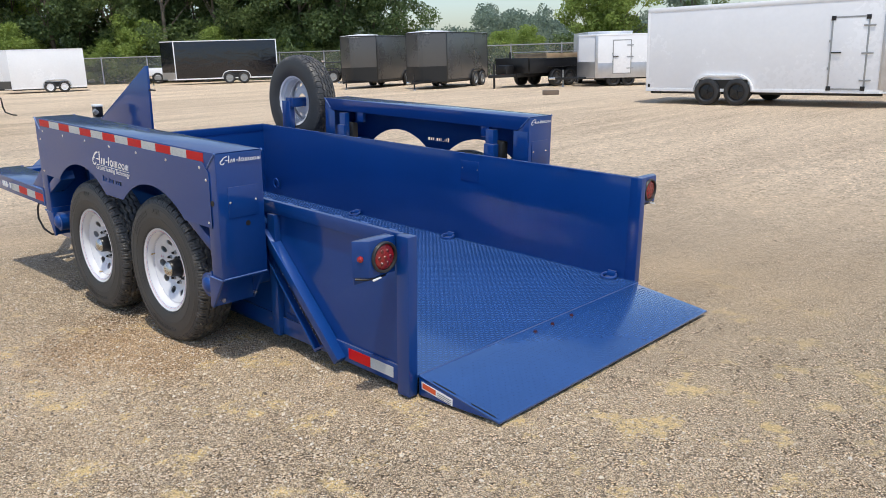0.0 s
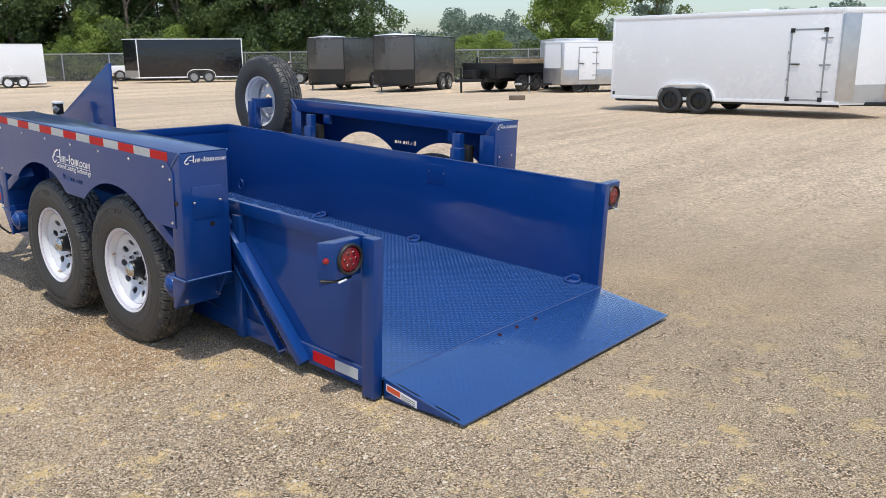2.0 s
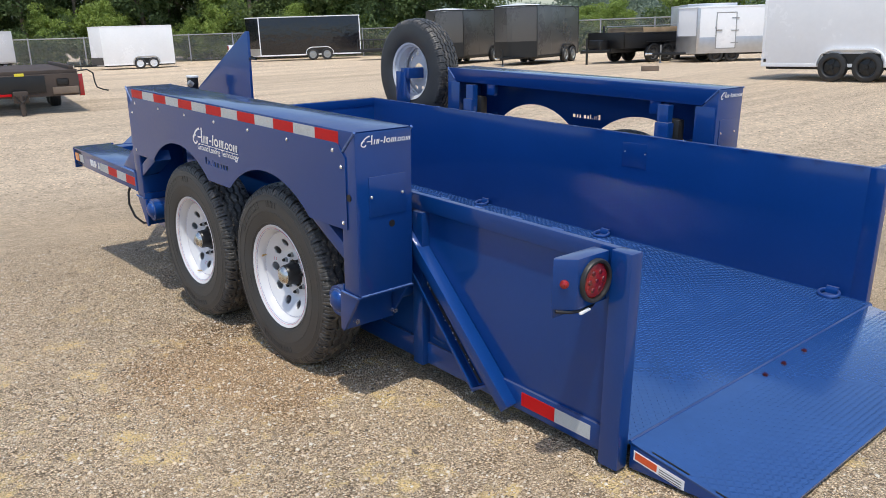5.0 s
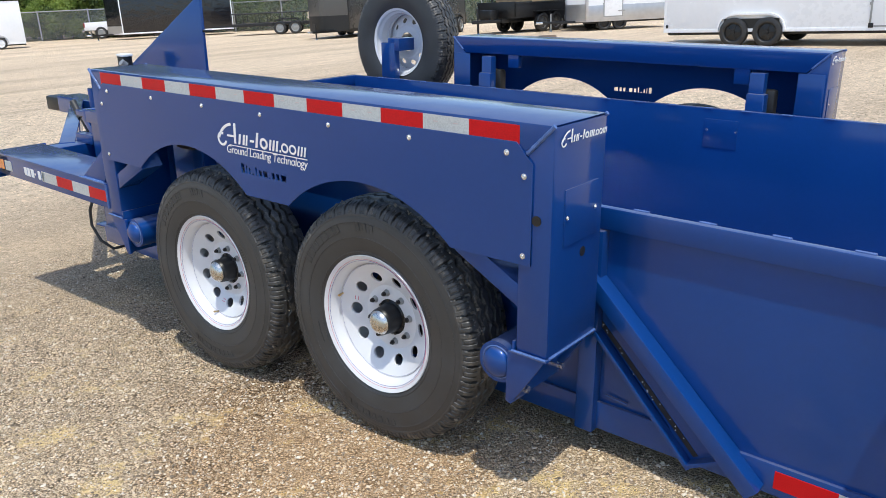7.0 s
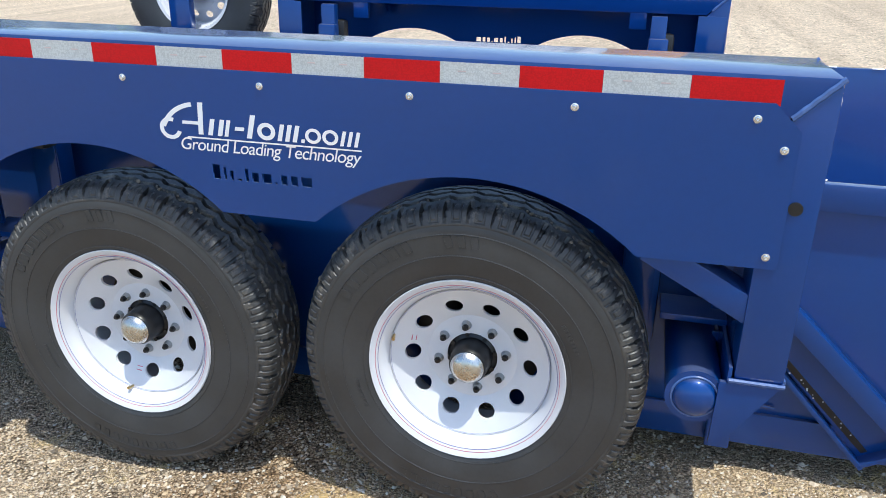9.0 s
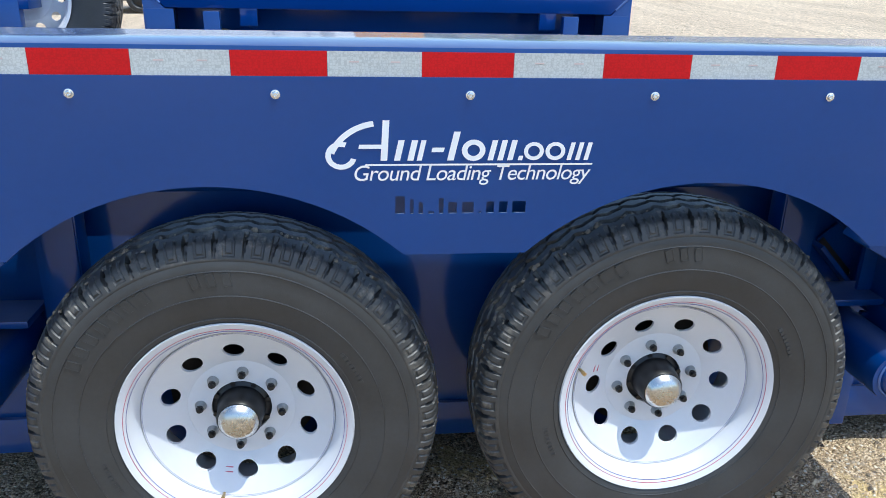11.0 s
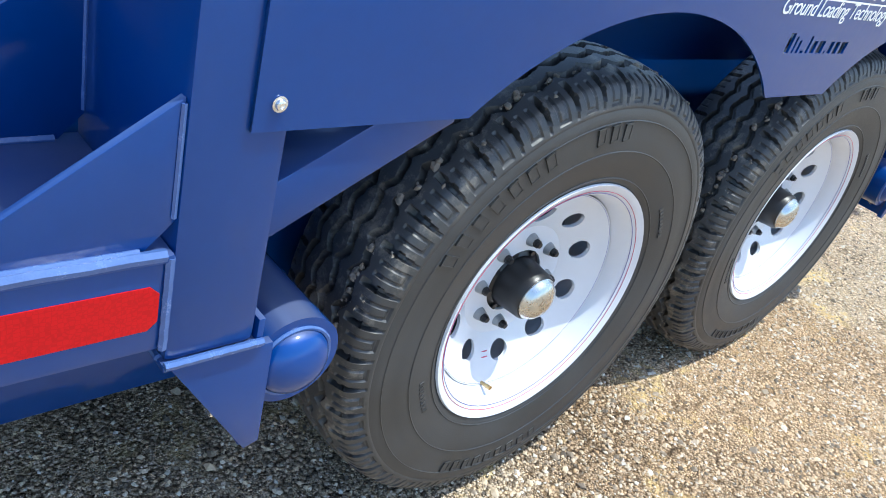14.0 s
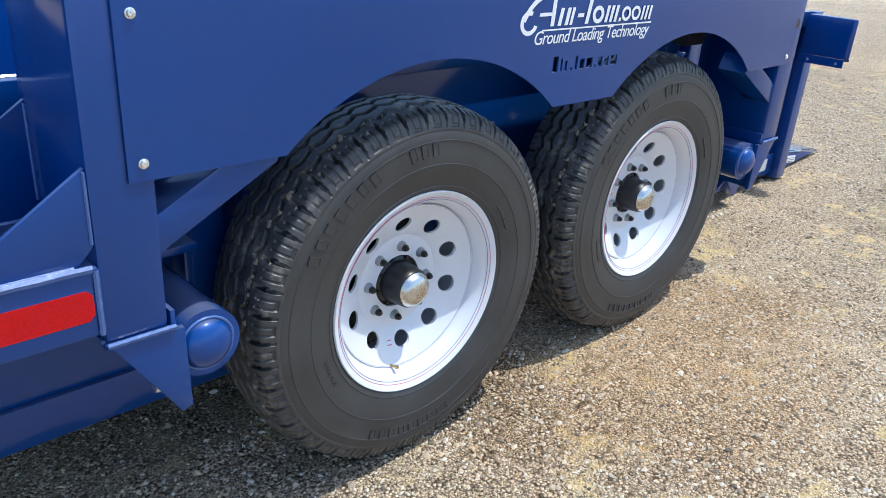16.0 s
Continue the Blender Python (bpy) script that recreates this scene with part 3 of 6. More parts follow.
def build_fender(X, side):
    far = side < 0
    beam = prism([(-1.0925, 1.083), (1.0925, 1.083), (0.9965, 0.987), (-0.9965, 0.987)], "x", X(0.0), X(0.252), 0.009)
    fender = part("fender_box", beam, BLUE, trailer, "blue welded wheel-box frame")
    for s in (-1, 1):
        part("leg", prism([(s * 1.0925, 0.478), (s * 0.996, 0.478), (s * 0.996, 0.986), (s * 1.0925, 1.0815)], "x", X(0.0), X(0.252), 0.010), BLUE, fender)
        part("leg_lip", box(bmesh.new(), X(0.244), X(0.2545), s * 1.082, s * 0.962, 0.492, 0.984, 0.002), BLUE, fender)
    # welded mitres across the corners
    for s in (-1, 1):
        for xx in (X(0.0010), X(0.2510)):
            part("weld", pipe(bmesh.new(), [(xx, s * (1.092 - 0.075 * k / 14), 1.081 - 0.074 * k / 14 + 0.0008 * math.sin(k * 1.9)) for k in range(15)], 0.0058, 7), WELD, fender)
    # cut-outs of the skirt: plain slots where the maker's name is cut through
    slots, x = [], -0.125
    for w, h in CUT:
        u0, u1 = (-x, -x - w) if not far else (x, x + w)
        slots.append([(u0, 0.798), (u1, 0.798), (u1, 0.798 + 0.034 * h), (u0, 0.798 + 0.034 * h)])
        x += w + 0.0088
    me = shape([skirt_outline()] + slots, 0.004)
    ob = new("skirt_panel", me)
    me.materials.append(BLUE)
    ob.parent = fender
    ob["label"] = "blue sheet-metal skirt with two wheel arches"
    ob.matrix_basis = Matrix(((0, 0, 1, X(-0.0025)), (1, 0, 0, 0), (0, 1, 0, 0), (0, 0, 0, 1)))
    # screws
    spots = [(k * 0.32, 1.005) for k in range(-3, 4)] + [(s * 1.013, 0.952) for s in (-1, 1)] + [(s * 1.014, 0.748) for s in (-1, 1)]
    screw_me = None
    for y, z in spots:
        if screw_me is None:
            bm = turned([(0.0, 0.0), (0.0, 0.0074), (-0.001, 0.0077), (-0.0014, 0.0056), (-0.0026, 0.0054), (-0.004, 0.0046), (-0.0046, 0.0028), (-0.0038, 0.0024), (-0.003, 0.0)], 14)
            ob = part("screw", bm, ZINC, fender, "zinc-plated button-head screw", Matrix.Translation((X(-0.005), y, z)) @ Matrix.Diagonal((side, 1, 1, 1)))
            screw_me = ob.data
        else:
            part("screw", screw_me, None, fender, "", Matrix.Translation((X(-0.005), y, z)) @ Matrix.Diagonal((side, 1, 1, 1)))
    # reflective strip along the top beam
    for k in range(13):
        y = -0.994 + 0.1537 * k
        tape_strip(X, 0.0, y, y + 0.1531, 1.0290, 1.0742, k % 2 == 0, fender)
    # diagonal struts from the legs up under the skirt
    for s in (-1, 1):
        bm = bar(bmesh.new(), (X(0.05), s * 1.01, 0.625), (X(0.05), s * 0.80, 0.738), 0.09, 0.056, (0, 0, 1), 0.005)
        part("strut", bm, BLUE, fender)
        # foot plate, hanging gusset and pivot tube of the axle beam
        bm = box(bmesh.new(), X(-0.004), X(0.254), s * 1.094, s * 0.985, 0.470, 0.478, 0.002)
        part("foot_plate", bm, BLUE, fender)
        bm = pipe(bmesh.new(), [(X(-0.0045), s * (1.093 - 0.106 * k / 26), 0.4785 + 0.0003 * math.sin(k * 1.7)) for k in range(27)], 0.0046, 6)
        part("weld", bm, WELD, fender)
        part("weld", pipe(bmesh.new(), [(X(0.01 + 0.235 * k / 26), s * 1.0935, 0.4795 + 0.0003 * math.sin(k * 1.9)) for k in range(27)], 0.0042, 6), WELD, fender)
        for xx in (-0.002, 0.222):
            part("gusset", prism([(s * 1.086, 0.471), (s * 0.972, 0.471), (s * 0.968, 0.322), (s * 0.986, 0.316)], "x", X(xx), X(xx + 0.012), 0.0015), BLUE, fender)
        part("gusset", box(bmesh.new(), X(0.0), X(0.23), s * 0.993, s * 0.985, 0.322, 0.505, 0.002), BLUE, fender)
        tube = part("pivot_tube", rod(bmesh.new(), (X(0.012), s * 0.930, 0.420), (X(0.34), s * 0.930, 0.420), 0.0600, 36), BLUE, fender)
        dome = [(0.0125, 0.044)] + [(0.012 - 0.026 * math.cos(a), 0.044 * math.sin(a)) for a in np.linspace(1.45, 0, 8)]
        bm = turned([(a, r) for a, r in dome], 32)
        for v in bm.verts:
            v.co = (X(v.co.x), v.co.y + s * 0.930, v.co.z + 0.420)
        part("end_cap", bm, BLUE, tube)
        bm = bmesh.new()
        pipe(bm, [(X(0.0112), s * 0.930 + 0.0465 * math.cos(a), 0.420 + 0.0465 * math.sin(a)) for a in np.linspace(0, math.tau, 40)], 0.003, 6)
        part("weld", bm, WELD, tube)
        part("cross_plate", box(bmesh.new(), X(0.19), X(0.30), s * 0.995, s * 0.85, 0.502, 0.518, 0.003), BLUE, fender)
        part("upright", box(bmesh.new(), X(0.26), X(0.31), s * 0.83, s * 0.76, 0.30, 0.98, 0.004), BLUE, fender)
        for xx in (0.045, 0.225):
            part("bolt", rod(bmesh.new(), (X(xx), s * 0.985, 0.348), (X(xx), s * 1.012, 0.348), 0.011, 6), ZINC, fender, "zinc bolt")
    # lift-arm heads and hangers seen through the open inner side
    for yy in (-0.80, 0.80):
        part("lift_arm", box(bmesh.new(), X(0.262), X(0.325), yy - 0.045, yy + 0.045, 0.40, 0.885, 0.012), BLUE, fender)
        part("rubber_pad", box(bmesh.new(), X(0.19), X(0.255), yy - 0.07, yy + 0.04, 0.76, 0.90, 0.02), RUBBER, fender, "black rubber stop")
    for yy in (-0.70, 0.645):
        part("hanger", box(bmesh.new(), X(0.215), X(0.247), yy - 0.038, yy + 0.038, 0.915, 1.014, 0.003), BLUE, fender)
    # hatch on the rear leg, plug and grommet
    hatch = part("hatch", box(bmesh.new(), X(0.055), X(0.218), -1.0962, -1.090, 0.772, 0.918, 0.001), BLUE, fender, "small riveted access cover")
    for xx, zz in ((0.064, 0.846), (0.202, 0.846)):
        part("rivet", screw_me, None, hatch, "", Matrix.Translation((X(xx), -1.097, zz)) @ pose(0, 0, 0, 0, 0, 90) @ Matrix.Diagonal((0.8, 0.8, 0.8, 1)))
    part("plug", rod(bmesh.new(), (X(0.0), -1.050, 0.845), (X(-0.003), -1.050, 0.845), 0.013, 20), DARK_STEEL, fender, "dark rubber hole plug")
    part("plug", rod(bmesh.new(), (X(0.155), -1.092, 0.735), (X(0.155), -1.094, 0.735), 0.013, 20), DARK_STEEL, fender, "dark rubber hole plug")
    # marks
    for k, me in enumerate(logo_mesh(1.0)):
        decal("mark_stroke", me, DECAL, fender, (X(-0.0052 - 0.0001 * k), 0.017, 0.894), side, "white vinyl stroke of the maker's mark")
    decal("slogan", words("Ground Loading Technology", 0.0385, 0.0006, 0.2, 0.93), DECAL, fender, (X(-0.0052), -0.008, 0.8705), side, "white slogan lettering")
    for k, me in enumerate(logo_mesh(0.47, False)):
        decal("mark_stroke", me, DECAL, fender, ((X(0.028) + X(0.232)) / 2, -1.0962 - 0.0001 * k, 1.034), 0, "white vinyl stroke of the maker's mark")


for X, side in SIDES:
    build_fender(X, side)


# ---- wheels ----
R_TYRE, MID = 0.402, 0.013      # tread radius, and how far the tyre's middle stands out from the wheel's


def tyre_mesh():
    """A heavy trailer tyre: zigzag ribs, open shoulder lugs, ribbed side wall with raised plain blocks for its lettering."""
    lug = 46
    na, nu = lug * 22, 76
    # from the outer bead over the side wall to the shoulder
    side_pts = [(-0.088, 0.207), (-0.096, 0.216), (-0.1015, 0.2285), (-0.1060, 0.2345), (-0.1070, 0.239), (-0.113, 0.262), (-0.1162, 0.285), (-0.1166, 0.290), (-0.1164, 0.312), (-0.1150, 0.334), (-0.1155, 0.3365), (-0.1138, 0.348), (-0.1122, 0.354), (-0.1130, 0.3562), (-0.1126, 0.3590), (-0.1118, 0.3616), (-0.1112, 0.3634), (-0.1102, 0.3662), (-0.1090, 0.3700), (-0.1072, 0.3745), (-0.1050, 0.3788), (-0.1015, 0.3836), (-0.0965, 0.3876)]
    back_pts = [p for k, p in enumerate(side_pts) if k % 3 == 0 or p[1] > 0.372]
    tread = np.linspace(-0.0925, 0.0665, nu)
    prof = [(a, r, 0) for a, r in side_pts] + [(u, 0, 1) for u in tread] + [(-2 * MID - a, r, 0) for a, r in reversed(back_pts)]
    verts = np.zeros((na, len(prof), 3))
    for i in range(na):
        t = i / na
        ang = t * math.tau
        ph = (t * lug) % 1
        # an uneven wave: a slow rise and a quick return, with a small step
        zz = 0.0062 * (abs(((2 * ph) % 2) - 1) * 2 - 1) * (1 if ph < 0.5 else 0.8) + 0.0012 * math.sin(2 * math.tau * ph + 0.7)
        for j, (u, r, tr) in enumerate(prof):
            w = u + MID
            sh = (ph + (0.4 if w > 0 else 0)) % 1
            if tr:
                crown = R_TYRE - 0.0125 * (abs(w) / 0.0795) ** 2.4
                d = 0.0
                for g in (-0.046, -0.0155, 0.0155, 0.046):
                    d = max(d, 0.0115 * max(0.0, 1 - (abs(w - g - zz * (1 if g < 0 else -1)) / 0.0056) ** 6))
                if abs(w) > 0.057:
                    if sh < 0.17 - 0.05 * (abs(w) - 0.057) / 0.0225:
                        d = max(d, 0.013 * min(1, (abs(w) - 0.057) / 0.004))
                    elif (0.36 < sh < 0.44 or 0.68 < sh < 0.76) and abs(w) > 0.068:
                        d = max(d, 0.0032)
                r = crown - d
            elif r > 0.360:
                if sh < 0.05 + 0.09 * (r - 0.360) / 0.027:
                    u, r = w * (0.92 if r > 0.372 else 0.97) - MID, r - (0.006 if r > 0.378 else 0.0)
                elif (0.36 < sh < 0.44 or 0.68 < sh < 0.76) and r > 0.3625 or 0.36 < sh < 0.76 and 0.3625 < r < 0.3665:
                    # a U-shaped cut in the outer face of each lug
                    u = w * 0.972 - MID
            verts[i, j] = (u, r * math.cos(ang), r * math.sin(ang))
    m = len(prof)
    faces = []
    for i in range(na):
        k = (i + 1) % na
        for j in range(m - 1):
            faces.append((i * m + j, i * m + j + 1, k * m + j + 1, k * m + j))
    me = mesh_from("tyre", verts.reshape(-1, 3).tolist(), faces)
    me.flip_normals()
    smooth(me, 30)
    me.materials.append(TYRE_RUBBER)
    return me


def sidewall_blocks():
    """Raised lettering as plain blocks, on both arcs of the outer wall."""
    bm = bmesh.new()
    for a0, n, wd, hg, rr in ((0.62, 7, 0.020, 0.027, 0.320), (1.52, 3, 0.018, 0.027, 0.320), (-1.75, 9, 0.018, 0.020, 0.322), (2.6, 8, 0.006, 0.008, 0.262), (-0.4, 8, 0.006, 0.008, 0.262)):
        for k in range(n):
            a = a0 + k * (wd * 1.6 / rr)
            c = Matrix.Rotation(a, 4, "X") @ Matrix.Translation((-0.1164 if rr > 0.3 else -0.1132, rr, 0))
            if wd > 0.01:
                # a leaning bar with a raised rim
                lean = Matrix.Rotation(-0.18, 4, "X")
                for oy, oz, hy, wz in ((0, -0.38, 1, 0.12), (0, 0.38, 1, 0.12), (0.46, 0, 0.08, 0.88), (-0.46, 0, 0.08, 0.88)):
                    bmesh.ops.create_cube(bm, size=1, matrix=c @ lean @ Matrix.Translation((0, oy * hg, oz * wd)) @ Matrix.Diagonal((0.0034, hg * hy, wd * wz, 1)))
                bmesh.ops.create_cube(bm, size=1, matrix=c @ lean @ Matrix.Diagonal((0.0018, hg * 0.9, wd * 0.8, 1)))
            else:
                bmesh.ops.create_cube(bm, size=1, matrix=c @ Matrix.Diagonal((0.0030, hg, wd, 1)))
    for rr, xx in ((0.2885, -0.1165), (0.2400, -0.1075), (0.3365, -0.1152)):
        pipe(bm, [(xx, rr * math.cos(t), rr * math.sin(t)) for t in np.linspace(0, math.tau, 97)], 0.0013, 5)
    me = bpy.data.meshes.new("sidewall_relief")
    bm.to_mesh(me)
    bm.free()
    me.materials.append(TYRE_RUBBER)
    return me


def soil_crumbs():
    """Dry tan crumbs of soil caught in the outer groove and the shoulder notches."""
    rng = random.Random(41)
    bm = bmesh.new()
    for a0, spread, n in ((0.5, 0.30, 34), (1.25, 0.22, 26), (2.1, 0.35, 22), (3.3, 0.4, 24), (4.3, 0.3, 26), (5.4, 0.35, 24)):
        for k in range(n):
            a, w = a0 + rng.gauss(0, spread * 0.6), -0.046 + rng.gauss(0, 0.0045)
            if rng.random() < 0.12:
                w = -0.064 - 0.012 * rng.random()
            size = 0.0018 + 0.0055 * rng.random() ** 3
            r = R_TYRE - 0.0125 * (abs(w) / 0.0795) ** 2.4 - 0.004 + 0.004 * rng.random()
            m = Matrix.Rotation(a, 4, "X") @ Matrix.Translation((w - MID, r, 0)) @ Matrix.Rotation(rng.random() * 6, 4, "Y") @ Matrix.Rotation(rng.random() * 6, 4, "Z")
            bmesh.ops.create_icosphere(bm, subdivisions=1, radius=size, matrix=m @ Matrix.Diagonal((1.0, 0.6 + 0.3 * rng.random(), 0.8 + 0.5 * rng.random(), 1)))
    for v in bm.verts:
        v.co += Vector((rng.gauss(0, 0.0006), rng.gauss(0, 0.0006), rng.gauss(0, 0.0006)))
    me = bpy.data.meshes.new("clinging_soil")
    bm.to_mesh(me)
    bm.free()
    me.materials.append(DRY_SOIL)
    return me


TYRE_ME = tyre_mesh()
RELIEF_ME = sidewall_blocks()
CRUMB_ME = soil_crumbs()


def disc_mesh():
    """The dished wheel centre: flat round the studs, then a shallow cone with ten oval holes that comes forward to the rim."""
    bm = bmesh.new()
    n, layers, r0, rh, r1 = 40, 5, 0.107, 0.1395, 0.1885

    def at(th, r, back):
        return bm.verts.new((-0.51 * max(0.0, r - r0) + (0.0035 if back else -0.0035), r * math.cos(th), r * math.sin(th)))

    def strip(u, v):
        for j in range(n):
            bm.faces.new((u[j], u[(j + 1) % n], v[(j + 1) % n], v[j]))

    for s in range(10):
        mid = s * math.tau / 10 + 0.17
        lips = []
        for back in (False, True):
            rings = []
            for k in range(layers + 1):
                f = k / layers
                ring = []
                for j in range(n):
                    ct, cr = math.cos(j * math.tau / n), math.sin(j * math.tau / n)
                    m = max(abs(ct), abs(cr))
                    dt = (1 - f) * 0.0205 * ct / rh + f * ct / m * math.pi / 10
                    dr = (1 - f) * 0.0176 * cr + f * cr / m * (r1 - rh if cr > 0 else rh - r0)
                    ring.append(at(mid + dt, rh + dr, back))
                rings.append(ring)
            for u, v in zip(rings, rings[1:]):
                strip(u, v)
            lips.append(rings[0])
        strip(*lips)
    n = 80
    flat = [[at(k * math.tau / n, r, back) for k in range(n)] for r, back in ((r0, False), (0.085, False), (0.060, False), (0.060, True), (r0, True))]
    for u, v in zip(flat, flat[1:]):
        strip(u, v)
    bmesh.ops.remove_doubles(bm, verts=bm.verts, dist=1e-5)
    bmesh.ops.recalc_face_normals(bm, faces=bm.faces)
    me = bpy.data.meshes.new("disc")
    bm.to_mesh(me)
    bm.free()
    smooth(me, 40)
    return me


def build_wheel(at, spin=0.0, hub=True, tyre_spin=0.0, stud=-0.03):
    """One wheel; its outer face looks to -x."""
    wheel = new("wheel")
    wheel.parent = trailer
    wheel.matrix_basis = at @ Matrix.Rotation(spin, 4, "X")
    wheel["label"] = "white modular steel wheel with black trailer tyre"
    ty = part("tyre", TYRE_ME, None, wheel, "black radial trailer tyre", Matrix.Rotation(tyre_spin, 4, "X"))
    tagged(part("sidewall_relief", RELIEF_ME, None, ty), "raised side-wall lettering as plain strokes", kind="stuff")
    tagged(part("clinging_soil", CRUMB_ME, None, ty), "dry tan soil crumbs in the tread", kind="stuff")
    rim_prof = [(-0.030, 0.176), (-0.0405, 0.1775), (-0.0425, 0.1790), (-0.0425, 0.1805), (-0.050, 0.1855), (-0.072, 0.1925), (-0.090, 0.2015), (-0.099, 0.2115), (-0.1045, 0.2215), (-0.1065, 0.2265), (-0.103, 0.2285), (-0.098, 0.2235), (-0.09, 0.209), (-0.06, 0.199), (0.04, 0.196), (0.070, 0.205), (0.076, 0.220), (0.070, 0.216), (0.04, 0.188), (-0.020, 0.183), (-0.020, 0.176)]
    rim = part("rim", turned(rim_prof, 72, closed=True), RIM_WHITE, wheel, "white painted rim")
    part("disc", disc_mesh(), RIM_WHITE, rim, "", Matrix.Translation((-0.021, 0, 0)))
    bm = bmesh.new()
    ring = lambda x, r: [(x, r * math.cos(a), r * math.sin(a)) for a in np.linspace(0, math.tau, 73)]
    pipe(bm, ring(-0.1007, 0.2136), 0.0006, 4)
    part("pinstripe", bm, PIN_RED, rim, "thin red pinstripe")
    bm = bmesh.new()
    pipe(bm, ring(-0.0972, 0.2083), 0.0006, 4)
    part("pinstripe", bm, PIN_BLUE, rim, "thin blue pinstripe")
    bm = bmesh.new()
    pipe(bm, ring(-0.0648, 0.1868), 0.0007, 4)
    part("pinstripe", bm, PIN_BLUE, rim)
    # valve stem
    bm = rod(bmesh.new(), (-0.050, 0.023, -0.187), (-0.080, 0.023, -0.181), 0.0032, 10)
    rod(bm, (-0.077, 0.023, -0.1815), (-0.086, 0.023, -0.1795), 0.0042, 10)
    part("valve", bm, BRASS, rim, "brass valve stem")
    bm = bmesh.new()
    for r_ in (0.136, 0.145):
        xs = -0.0250 - 0.51 * (r_ - 0.107)
        box(bm, xs - 0.0006, xs + 0.001, 0.010, 0.025, -r_ - 0.001, -r_ + 0.001)
    part("sticker_print", bm, PIN_RED, rim)
    if hub:
        prof = [(-0.003, 0.0), (-0.003, 0.0625), (-0.017, 0.0620), (-0.020, 0.0545), (-0.024, 0.0490), (-0.050, 0.0460), (-0.074, 0.0440), (-0.079, 0.041), (-0.079, 0.0)]
        hb = part("hub", turned(prof, 32), BLACK, wheel, "black hub")
        for k in range(8):
            a = k * math.tau / 8 + 0.39
            part("hub_bolt", rod(bmesh.new(), (-0.013, 0.0555 * math.cos(a), 0.0555 * math.sin(a)), (-0.025, 0.0555 * math.cos(a), 0.0555 * math.sin(a)), 0.0055, 8), BLACK, hb)
        cap = [(-0.077, 0.0395), (-0.081, 0.0395), (-0.083, 0.0375), (-0.090, 0.034), (-0.095, 0.027), (-0.0985, 0.016), (-0.0995, 0.0)]
        part("hub_cap", turned(cap, 32), CHROME, hb, "bright domed grease cap")
        lug_me = None
        for k in range(8):
            a = k * math.tau / 8 + stud
            m = Matrix.Translation((-0.0245, 0.0815 * math.cos(a), 0.0815 * math.sin(a)))
            if lug_me is None:
                bm = rod(bmesh.new(), (-0.008, 0, 0), (-0.017, 0, 0), 0.0078, 8)
                rod(bm, (-0.016, 0, 0), (-0.022, 0, 0), 0.0064, 10, 0.0050)
                lug_me = part("lug_nut", bm, BLACK, hb, "black lug nut", m).data
                seat_me = part("lug_seat", turned([(0, 0.0120), (-0.004, 0.0112), (-0.007, 0.0100), (-0.011, 0.0092), (-0.0115, 0.0070)], 14), GALV, hb, "bright lug washer", m).data
            else:
                part("lug_nut", lug_me, None, hb, "", m)
                part("lug_seat", seat_me, None, hb, "", m)
    return wheel


WHEEL_X = 0.137
build_wheel(Matrix.Translation((WHEEL_X, 0.431, 0.350)), 0.108, tyre_spin=-0.22)
build_wheel(Matrix.Translation((WHEEL_X, -0.438, 0.382)), 1.722, tyre_spin=-1.80, stud=0.445)
turn_round = Matrix.Rotation(math.pi, 4, "Z")
build_wheel(Matrix.Translation((WIDE - WHEEL_X, 0.431, 0.350)) @ turn_round, 0.9)
build_wheel(Matrix.Translation((WIDE - WHEEL_X, -0.438, 0.382)) @ turn_round, 2.2)
for yy, zz in ((0.431, 0.350), (-0.438, 0.382)):
    for X, side in SIDES:
        part("spindle", rod(bmesh.new(), (X(0.17), yy, zz), (X(0.345), yy, zz), 0.034, 20), BLACK, trailer)
        part("drum", rod(bmesh.new(), (X(0.185), yy, zz), (X(0.255), yy, zz), 0.155, 36), BLACK, trailer, "black brake drum")

